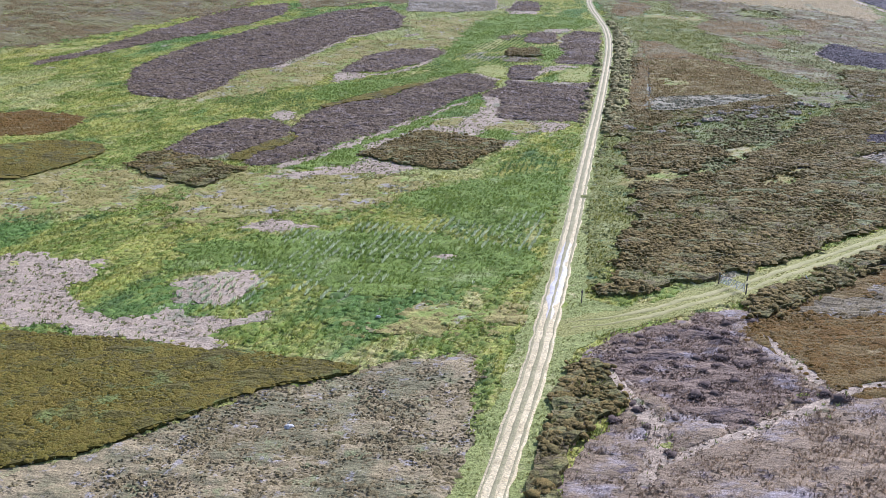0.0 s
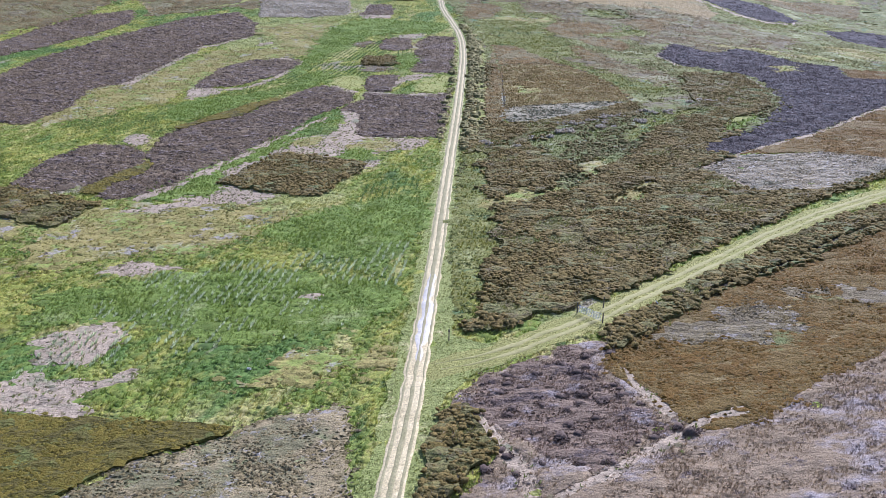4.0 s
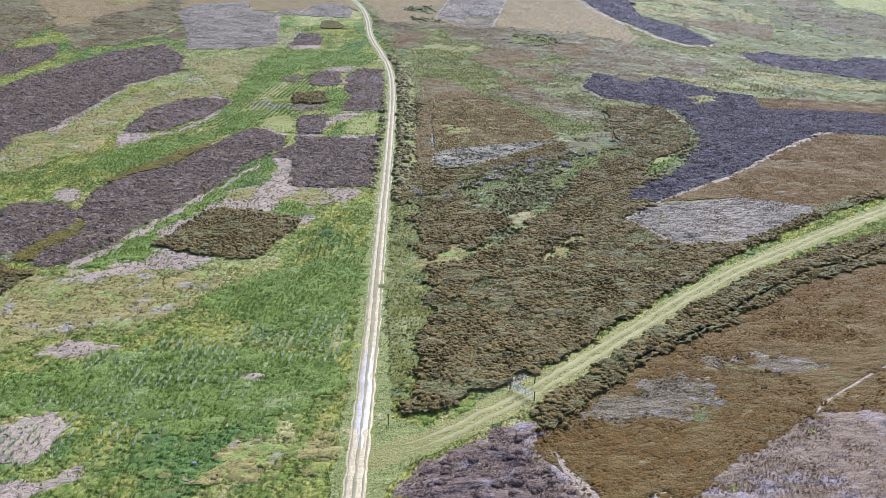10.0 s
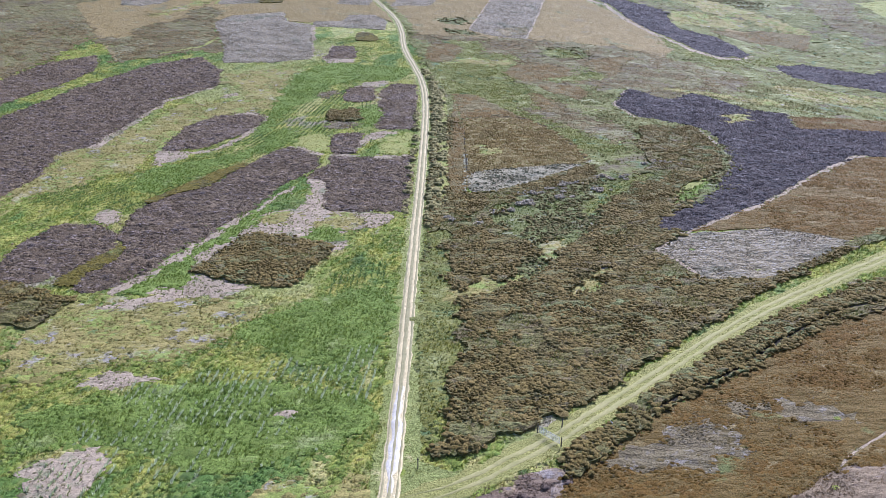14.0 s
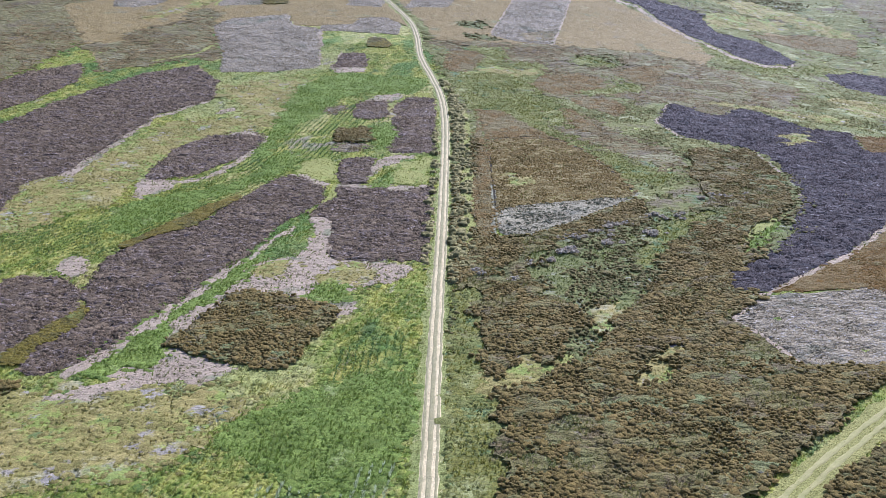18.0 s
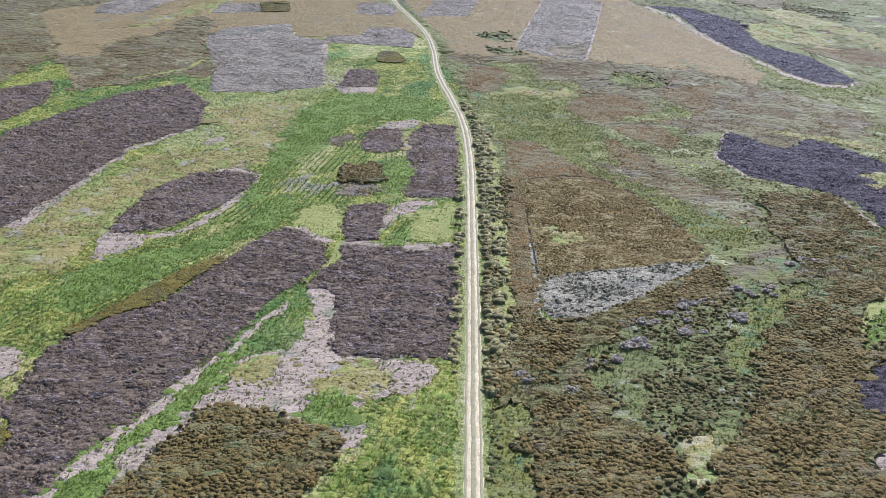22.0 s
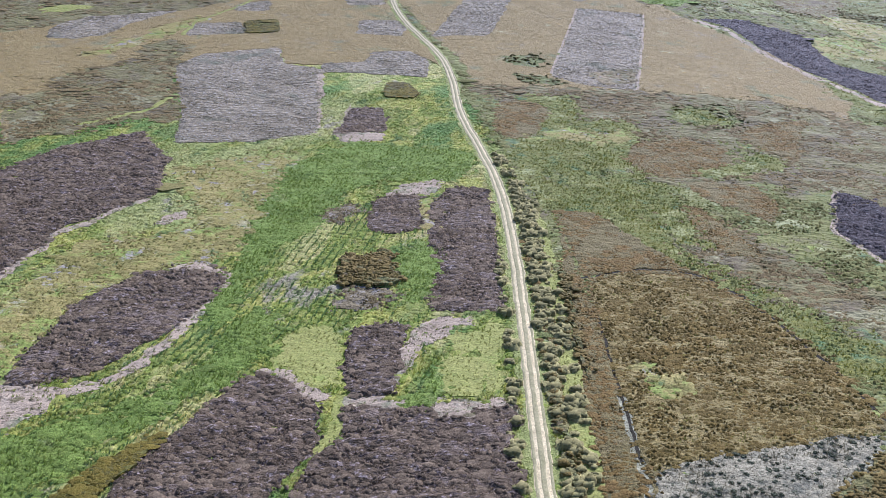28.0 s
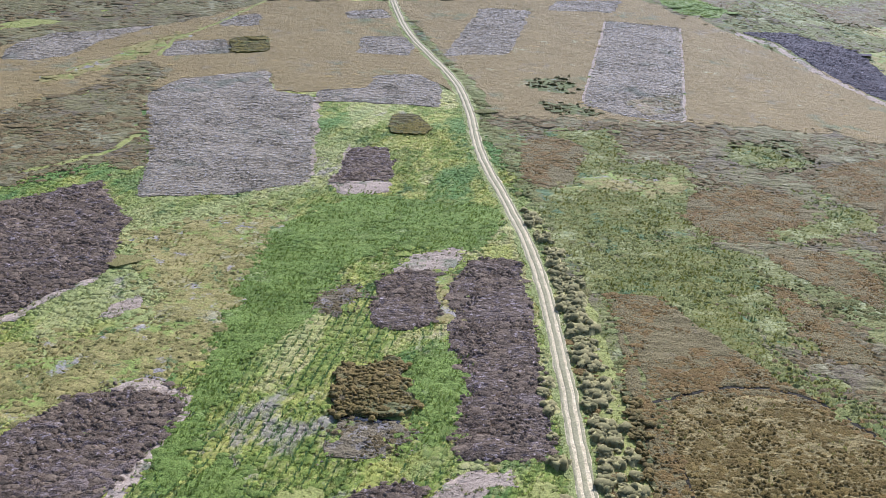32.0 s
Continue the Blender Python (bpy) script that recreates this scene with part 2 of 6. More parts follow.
kind_of("O", "brown_heather", "rusty brown low young heather", "heather", 0.07, [(0.126, 0.0843, 0.0265), (0.157, 0.105, 0.0345), (0.113, 0.091, 0.0265)], OM, 0.5, 2.6)
WM = [(a, b, c, d, [(r * 1.26, g * 1.34, bl * 1.3) for r, g, bl in e], [(r * 1.26, g * 1.34, bl * 1.3) for r, g, bl in f]) for a, b, c, d, e, f in OM]
kind_of("W", "umber_heather", "dark umber low heather round a bleached hollow", "heather", 0.07, [(0.148, 0.115, 0.0401), (0.186, 0.142, 0.0514), (0.135, 0.122, 0.0401)], WM, 0.5, 2.6)
kind_of("I", "gappy_heather", "rusty brown young heather broken by straw and green tufts", "heather", 0.05, [(0.189, 0.137, 0.0384), (0.239, 0.179, 0.0578), (0.298, 0.245, 0.0928)],
        [("mound", 2.8, 0.42, 0.25, [(0.139, 0.0967, 0.0209), (0.186, 0.121, 0.0262)], [(0.124, 0.0967, 0.0196), (0.217, 0.14, 0.0327)]),
         ("twig", 1.2, 0.4, 0.2, [(0.255, 0.199, 0.074), (0.347, 0.288, 0.12)], [(0.185, 0.134, 0.0404), (0.417, 0.355, 0.161)]),
         ("blade", 1.0, 0.45, 0.25, [(0.219, 0.21, 0.0404), (0.3, 0.266, 0.0674)], [(0.174, 0.177, 0.0304), (0.37, 0.321, 0.101)])], 0.6, 2.0)
# a lighter brown heather for the far slope: distance haze put into its colour
kind_of("J", "haze_pale_heather", "brown heather on the far slope, its colour paled for haze", "heather", 0.07, [(0.229, 0.161, 0.0544), (0.271, 0.196, 0.0694), (0.205, 0.168, 0.0482)],
        [("mound", 0.5, 0.3, 0.1, [(0.257, 0.18, 0.0521), (0.326, 0.215, 0.0658)], [(0.227, 0.18, 0.0481), (0.377, 0.252, 0.0802)])], 1.2, 2.6)
kind_of("M", "mixed_heather", "brown heather grown through with dull green grass", "heather", 0.02, [(0.132, 0.115, 0.0351), (0.174, 0.145, 0.0439), (0.211, 0.172, 0.0559)],
        [("mound", 1.5, 0.48, 0.2, [(0.139, 0.0979, 0.0284), (0.186, 0.123, 0.0359)], [(0.124, 0.11, 0.0284), (0.231, 0.143, 0.0454)]),
         ("blade", 0.5, 0.4, 0.22, [GREEN, YELLOW], [DEEP, GREEN, YELLOW])], 4.0)
kind_of("B", "burnt_heather", "dark purplish burnt heather stubble", "heather", 0.05, [(0.0871, 0.0591, 0.0312), (0.134, 0.0913, 0.0487), (0.198, 0.137, 0.0729)],
        [("mound", 1.3, 0.46, 0.26, [(0.117, 0.0799, 0.0431), (0.192, 0.134, 0.0723)], [(0.0813, 0.0539, 0.0294), (0.302, 0.215, 0.116)]),
         ("twig", 4.2, 0.45, 0.22, [(0.163, 0.113, 0.0606), (0.29, 0.208, 0.113)], [(0.105, 0.0706, 0.0381), (0.441, 0.324, 0.178)])], 0.8, 3.2)
kind_of("b", "charred_heather", "nearly black charred heather with grey twigs", "heather", 0.05, [(0.0491, 0.0372, 0.0314), (0.0756, 0.0575, 0.049), (0.111, 0.0865, 0.0733)],
        [("mound", 0.9, 0.5, 0.3, [(0.0655, 0.0503, 0.0433), (0.108, 0.0845, 0.0725)], [(0.0459, 0.034, 0.0295), (0.17, 0.135, 0.117)]),
         ("twig", 2.0, 0.55, 0.32, [(0.092, 0.0706, 0.0609), (0.164, 0.131, 0.113)], [(0.059, 0.0444, 0.0383), (0.249, 0.204, 0.179)])], 0.8, 3.2)
kind_of("L", "cut_litter", "pale pinkish-grey litter of cut heather", "litter", 0.02, [(0.319, 0.227, 0.12), (0.415, 0.301, 0.167), (0.258, 0.181, 0.0901)],
        [("stub", 1.6, 0.25, 0.05, [(0.324, 0.233, 0.124), (0.415, 0.306, 0.168)], [(0.241, 0.169, 0.0851), (0.481, 0.36, 0.204)]),
         ("twig", 3.0, 0.34, 0.13, [(0.312, 0.223, 0.118), (0.415, 0.306, 0.167)], [(0.216, 0.153, 0.076), (0.505, 0.378, 0.214)]),
         ("mound", 0.3, 0.3, 0.14, [(0.169, 0.125, 0.0451), (0.241, 0.181, 0.0707)], [(0.119, 0.104, 0.0321), (0.312, 0.24, 0.109)]),
         ("blade", 0.6, 0.45, 0.3, [DEEP, GREEN], [GREEN, YELLOW])], 1.6, 3.0)
kind_of("K", "grey_heather", "pale grey dead heather stubble", "heather", 0.04, [(0.183, 0.139, 0.0647), (0.273, 0.21, 0.103), (0.35, 0.274, 0.136)],
        [("stub", 1.8, 0.2, 0.08, [(0.21, 0.163, 0.078), (0.307, 0.242, 0.12)], [(0.145, 0.113, 0.0499), (0.402, 0.313, 0.156)]),
         ("twig", 3.2, 0.42, 0.17, [(0.218, 0.169, 0.0801), (0.35, 0.274, 0.136)], [(0.157, 0.122, 0.0543), (0.436, 0.34, 0.169)])], 0.8, 1.8)
kind_of("P", "lilac_heather", "lilac-grey bleached heather stubble", "heather", 0.04, [(0.197, 0.138, 0.0733), (0.261, 0.184, 0.1), (0.325, 0.233, 0.124)],
        [("stub", 1.6, 0.16, 0.07, [(0.197, 0.138, 0.0733), (0.286, 0.202, 0.108)], [(0.167, 0.114, 0.0612), (0.374, 0.27, 0.146)]),
         ("twig", 7.5, 0.34, 0.2, [(0.236, 0.166, 0.0896), (0.345, 0.249, 0.135)], [(0.187, 0.127, 0.0679), (0.455, 0.333, 0.179)])], 0.9, 4.5)
kind_of("C", "scorched_heather", "mauve scorched heather stubble under dark maroon tufts", "heather", 0.04, [(0.146, 0.0963, 0.0589), (0.199, 0.136, 0.0834), (0.262, 0.183, 0.113)],
        [("stub", 1.8, 0.18, 0.08, [(0.126, 0.082, 0.0498), (0.213, 0.147, 0.0878)], [(0.0969, 0.0591, 0.0363), (0.292, 0.204, 0.124)]),
         ("twig", 6.5, 0.36, 0.22, [(0.155, 0.103, 0.0617), (0.262, 0.182, 0.112)], [(0.107, 0.0657, 0.0402), (0.388, 0.28, 0.17)])], 2.2, 3.8)
kind_of("R", "mixed_heath", "rough mix of brown heather and grey litter", "heather", 0.06, [(0.227, 0.163, 0.0559), (0.315, 0.229, 0.0886), (0.183, 0.133, 0.0331)],
        [("mound", 4.4, 0.22, 0.14, [(0.189, 0.138, 0.0336), (0.252, 0.176, 0.0559), (0.201, 0.149, 0.0304)], [(0.144, 0.112, 0.0255), (0.328, 0.232, 0.0869)]),
         ("stub", 2.6, 0.22, 0.1, [(0.239, 0.17, 0.0611), (0.328, 0.236, 0.0937)], [(0.163, 0.122, 0.0331), (0.415, 0.303, 0.124)])], 1.2, 2.6)
kind_of("G", "green_rush", "bright green dense rushes", "rushes", 0.03, [(0.14, 0.194, 0.0292), (0.195, 0.244, 0.0401), (0.116, 0.166, 0.0248)],
        [("blade", 2.2, 0.5, 0.4, [(0.134, 0.194, 0.027), (0.189, 0.244, 0.038)], [(0.11, 0.16, 0.0234), (0.268, 0.288, 0.062)]),
         ("mound", 1.1, 0.55, 0.16, [(0.128, 0.183, 0.0262), (0.183, 0.233, 0.0365)], [(0.104, 0.156, 0.0219), (0.244, 0.266, 0.0547)])], 2.2, 2.4)
kind_of("D", "dull_rush", "dull green rushes and brown heather with pale litter between", "rushes", 0.05, [(0.112, 0.125, 0.0251), (0.159, 0.158, 0.034), (0.0907, 0.101, 0.0201)],
        [("blade", 1.9, 0.36, 0.33, [(0.114, 0.148, 0.0269), (0.178, 0.205, 0.037)], [(0.102, 0.125, 0.024), (0.279, 0.274, 0.0717)]),
         ("mound", 1.4, 0.42, 0.22, [(0.114, 0.131, 0.0295), (0.177, 0.175, 0.0446)], [(0.0883, 0.112, 0.025), (0.259, 0.233, 0.0714)]),
         ("dome", 1.7, 0.46, 0.34, [(0.129, 0.111, 0.0259), (0.178, 0.135, 0.0322)], [(0.11, 0.105, 0.0218), (0.226, 0.16, 0.0451)])], 2.6)
kind_of("Y", "yellow_grass", "yellow-green short grass", "grass", 0.02, [(0.242, 0.248, 0.0424), (0.289, 0.272, 0.0565), (0.186, 0.209, 0.031)],
        [("blade", 1.4, 0.4, 0.2, [(0.232, 0.243, 0.0395), (0.298, 0.277, 0.0565)], [(0.178, 0.201, 0.0282), (0.353, 0.301, 0.085)])], 2.2)
kind_of("T", "tan_grass", "tan and yellow-green tussocky grass", "grass", 0.015, [(0.231, 0.197, 0.04), (0.305, 0.237, 0.0612), (0.178, 0.175, 0.0282)],
        [("blade", 0.8, 0.45, 0.28, [(0.231, 0.197, 0.0375), (0.315, 0.247, 0.0612)], [(0.169, 0.171, 0.0258), (0.377, 0.287, 0.084)]),
         ("mound", 0.9, 0.5, 0.17, [(0.21, 0.184, 0.0353), (0.283, 0.221, 0.0541)], [(0.158, 0.16, 0.0234), (0.347, 0.261, 0.075)])], 4.0)
kind_of("Q", "thin_litter", "grey litter showing through thin brown heather", "litter", 0.04, [(0.157, 0.116, 0.0499), (0.196, 0.152, 0.0713), (0.127, 0.0903, 0.0321)],
        [("stub", 1.6, 0.25, 0.08, [(0.196, 0.156, 0.0856), (0.274, 0.228, 0.139)], [(0.147, 0.109, 0.0499), (0.333, 0.285, 0.182)]),
         ("mound", 2.8, 0.28, 0.17, [(0.127, 0.0903, 0.0271), (0.162, 0.112, 0.0343)], [(0.108, 0.0855, 0.025), (0.196, 0.138, 0.0499)]),
         ("twig", 4.0, 0.36, 0.15, [(0.216, 0.171, 0.0966), (0.304, 0.256, 0.16)], [(0.127, 0.0903, 0.0357), (0.372, 0.319, 0.207)])], 3.0, 2.4)
kind_of("E", "olive_moor", "dull olive moor grass with scattered heather", "grass", 0.02, [(0.13, 0.137, 0.0244), (0.181, 0.17, 0.0329), (0.216, 0.197, 0.0436)],
        [("mound", 1.1, 0.5, 0.32, [(0.123, 0.114, 0.0204), (0.179, 0.15, 0.0306)], [(0.103, 0.109, 0.0171), (0.241, 0.199, 0.0448)]),
         ("mound", 0.8, 0.5, 0.2, [(0.159, 0.175, 0.0358), (0.223, 0.225, 0.0538)], [(0.121, 0.15, 0.0287), (0.299, 0.29, 0.0788)]),
         ("blade", 0.5, 0.4, 0.22, [(0.153, 0.181, 0.0283), (0.232, 0.23, 0.0427)], [(0.12, 0.151, 0.0218), (0.317, 0.298, 0.0654)])], 3.0)
kind_of("F", "soft_rush", "mid-green rushes in a wet hollow", "rushes", 0.03, [(0.137, 0.135, 0.0161), (0.178, 0.16, 0.0208), (0.116, 0.117, 0.0137)],
        [("mound", 1.6, 0.44, 0.24, [(0.148, 0.171, 0.0298), (0.227, 0.219, 0.0455)], [(0.114, 0.145, 0.0248), (0.307, 0.277, 0.0662)]),
         ("blade", 2.2, 0.36, 0.4, [(0.168, 0.17, 0.019), (0.222, 0.206, 0.026)], [(0.112, 0.132, 0.0137), (0.277, 0.26, 0.0399)])], 2.6)
kind_of("U", "bleached_heath", "bleached white-grey heath dotted with dark rush tufts", "heather", 0.04, [(0.257, 0.213, 0.107), (0.338, 0.285, 0.148), (0.191, 0.156, 0.0736)],
        [("stub", 2.0, 0.3, 0.07, [(0.252, 0.21, 0.107), (0.339, 0.286, 0.15)], [(0.154, 0.129, 0.0613), (0.432, 0.366, 0.195)]),
         ("twig", 4.0, 0.4, 0.26, [(0.167, 0.143, 0.0676), (0.293, 0.247, 0.126)], [(0.111, 0.097, 0.0412), (0.408, 0.344, 0.182)])], 0.9)
kind_of("S", "straw_grass", "bleached straw-coloured grass and litter", "grass", 0.03, [(0.254, 0.233, 0.127), (0.321, 0.294, 0.174), (0.209, 0.181, 0.0848)],
        [("blade", 1.4, 0.4, 0.22, [(0.254, 0.233, 0.121), (0.321, 0.29, 0.17)], [(0.195, 0.174, 0.0795), (0.374, 0.341, 0.211)])], 2.0)
# Z: thin shadow lines along banks and heather edges, put into near-black ground colour
kind_of("Z", "ditch", "narrow near-black strip painted as a line of shade in the heather", "ditch", 0.01, [(0.027, 0.0205, 0.00756), (0.036, 0.027, 0.0101), (0.045, 0.0351, 0.0126)],
        [("stub", 1.0, 0.2, 0.05, [(0.024, 0.0194, 0.00924), (0.036, 0.0281, 0.0126)], [(0.018, 0.0151, 0.00756), (0.042, 0.0324, 0.0168)])], 0.3)
kind_of("V", "verge", "short yellow-green grass verge beside the track", "grass", 0.03, [(0.221, 0.245, 0.0436), (0.287, 0.287, 0.0634), (0.177, 0.208, 0.0356)],
        [("blade", 2.6, 0.3, 0.16, [(0.221, 0.25, 0.0396), (0.309, 0.301, 0.0618)], [(0.155, 0.197, 0.0317), (0.398, 0.343, 0.103)])], 0.7, 2.4)
kind_of("A", "lane", "green grassy lane worn into two pale ruts", "lane", 0.03, [(0.262, 0.249, 0.0416), (0.316, 0.278, 0.0544), (0.209, 0.212, 0.032)],
        [("blade", 1.4, 0.26, 0.12, [(0.242, 0.237, 0.04), (0.329, 0.285, 0.056)], [(0.188, 0.2, 0.0304), (0.403, 0.327, 0.088)])], 0.6, 2.4)

# ---- terrain ----
SLOPE = [2.871, -0.041, 4.842, -0.287, -3.032, 1.913, -0.514, -1.086, 0.333, 0.203]


def relief(x, y):
    """The height of the bare ground, in metres, for arrays of x and y."""
    x, y = np.asarray(x, float), np.asarray(y, float)
    u, v = np.clip(x, -130, 190) / 100, (np.clip(y, 70, 600) - 300) / 100
    z = sum(c * p for c, p in zip(SLOPE, (1, u, v, u * u, u * v, v * v, u**3, u * u * v, u * v * v, v**3)))
    z = z + 0.05 * np.clip(y - 600, 0, 600) - 0.02 * np.maximum(x - 190, 0) + 0.03 * np.maximum(-130 - x, 0)
    return z + 0.10 * np.sin(x * 0.31 + 1.3 * np.sin(y * 0.07)) * np.sin(y * 0.23) + 0.06 * np.sin(x * 0.8 + y * 0.55) * np.sin(y * 0.71 - x * 0.33)


def fast_mesh(name, verts, faces_flat, starts, mat, smooth=True):
    me = bpy.data.meshes.new(name)
    me.vertices.add(len(verts))
    me.vertices.foreach_set("co", np.asarray(verts, np.float32).ravel())
    me.loops.add(len(faces_flat))
    me.loops.foreach_set("vertex_index", np.asarray(faces_flat, np.int32))
    me.polygons.add(len(starts))
    me.polygons.foreach_set("loop_start", np.asarray(starts, np.int32))
    me.polygons.foreach_set("use_smooth", np.full(len(starts), smooth))
    me.update(calc_edges=True)
    me.materials.append(mat)
    return me


def axis_steps(lo, hi, step, reach):
    inner = np.arange(lo, hi + step / 2, step)
    out = np.geomspace(step * 2, reach, 14)
    return np.concatenate([lo - out[::-1], inner, hi + out])


gx, gy = axis_steps(-260, 330, 3.4, 2500), axis_steps(30, 760, 3.4, 2500)
mx, my = np.meshgrid(gx, gy)
gv = np.stack([mx, my, relief(mx, my) - 0.045], -1).reshape(-1, 3)
nx, ny = len(gx), len(gy)
ii = (np.arange(ny - 1)[:, None] * nx + np.arange(nx - 1)).ravel()
gf = np.stack([ii, ii + 1, ii + nx + 1, ii + nx], -1).ravel()
ground = tagged(new("ground", fast_mesh("ground", gv, gf, np.arange(0, len(gf), 4), grass_mat)), "rolling moorland of rough green and straw grass", "ground", kind="structure")

# ---- outlines ----
def inside(poly, x, y):
    """Whether points lie in a polygon."""
    hit = np.zeros(np.shape(x), bool)
    lo, hi = poly.min(0), poly.max(0)
    near = np.flatnonzero((x > lo[0]) & (x < hi[0]) & (y > lo[1]) & (y < hi[1]))
    near = near[np.argsort(y[near])]
    px, py = x[near], y[near]
    odd = np.zeros(len(near), bool)
    for (a, b), (c, d) in zip(poly, np.roll(poly, 1, 0)):
        if b != d:
            i, j = np.searchsorted(py, (min(b, d), max(b, d)))
            odd[i:j] ^= px[i:j] < (c - a) * (py[i:j] - b) / (d - b) + a
    hit[near] = odd
    return hit


def rounded(poly, reach=1.4):
    """The outline with its corners cut back a little."""
    p = np.asarray(poly, float)
    q = np.roll(p, -1, 0)
    f = np.minimum(0.22, reach / np.maximum(np.hypot(*(q - p).T), 0.01))[:, None]
    return np.stack([p + (q - p) * f, q + (p - q) * f], 1).reshape(-1, 2)


def ragged(poly, step, amount):
    """The outline cut into short pieces and pushed in and out, as plants grow."""
    out = []
    for a, b in zip(poly, np.roll(poly, -1, 0)):
        n = max(1, int(np.hypot(*(b - a)) / step))
        for k in range(n):
            p = a + (b - a) * k / n
            v = Vector((p[0], p[1], 0))
            w = noise.noise_vector(v * 0.25) * 1.3 + noise.noise_vector(v * 1.1) * 0.7
            out.append((p[0] + w.x * amount, p[1] + w.y * amount))
    return np.array(out)


def along(points, step):
    """A smooth line through points, cut every step metres (Catmull-Rom)."""
    p = np.asarray(points, float)
    p = np.vstack([2 * p[0] - p[1], p, 2 * p[-1] - p[-2]])
    out = []
    for i in range(1, len(p) - 2):
        n = max(2, int(np.hypot(*(p[i + 1] - p[i])) / step))
        for k in range(n):
            t = k / n
            out.append(0.5 * (2 * p[i] + (p[i + 1] - p[i - 1]) * t + (2 * p[i - 1] - 5 * p[i] + 4 * p[i + 1] - p[i + 2]) * t * t + (3 * p[i] - p[i - 1] - 3 * p[i + 1] + p[i + 2]) * t**3))
    return np.array(out + [p[-2]])


TRACK = along([(-8, -140), (-5.5, -50), (-3.7, 10), (-2.5, 40), (-1.2, 62), (0.0, 81.7), (0.9, 95.5), (1.8, 113.7), (2.5, 136), (3.1, 156), (4.1, 200), (5.7, 257), (6.7, 300), (7.4, 345), (6.4, 377), (3.4, 402), (-1.5, 433.5), (-3.6, 466), (-8.1, 493), (-21.1, 532), (-26.4, 556), (-34, 600), (-45, 660)], 1.0)
LANE = along([(1.6, 113.5), (4.5, 116.6), (8.3, 118.2), (13.3, 120.7), (19.4, 125.2), (25.2, 129.7), (32.7, 136.7), (43.3, 146.8), (55.8, 158.9), (69.8, 171.3), (84.9, 182.7), (102.2, 195.4), (115.4, 205.6), (160, 240)], 1.0)


def far_from(line, x, y):
    d = np.full(np.shape(x), 1e9)
    for a in line[::2]:
        d = np.minimum(d, (x - a[0]) ** 2 + (y - a[1]) ** 2)
    return np.sqrt(d)


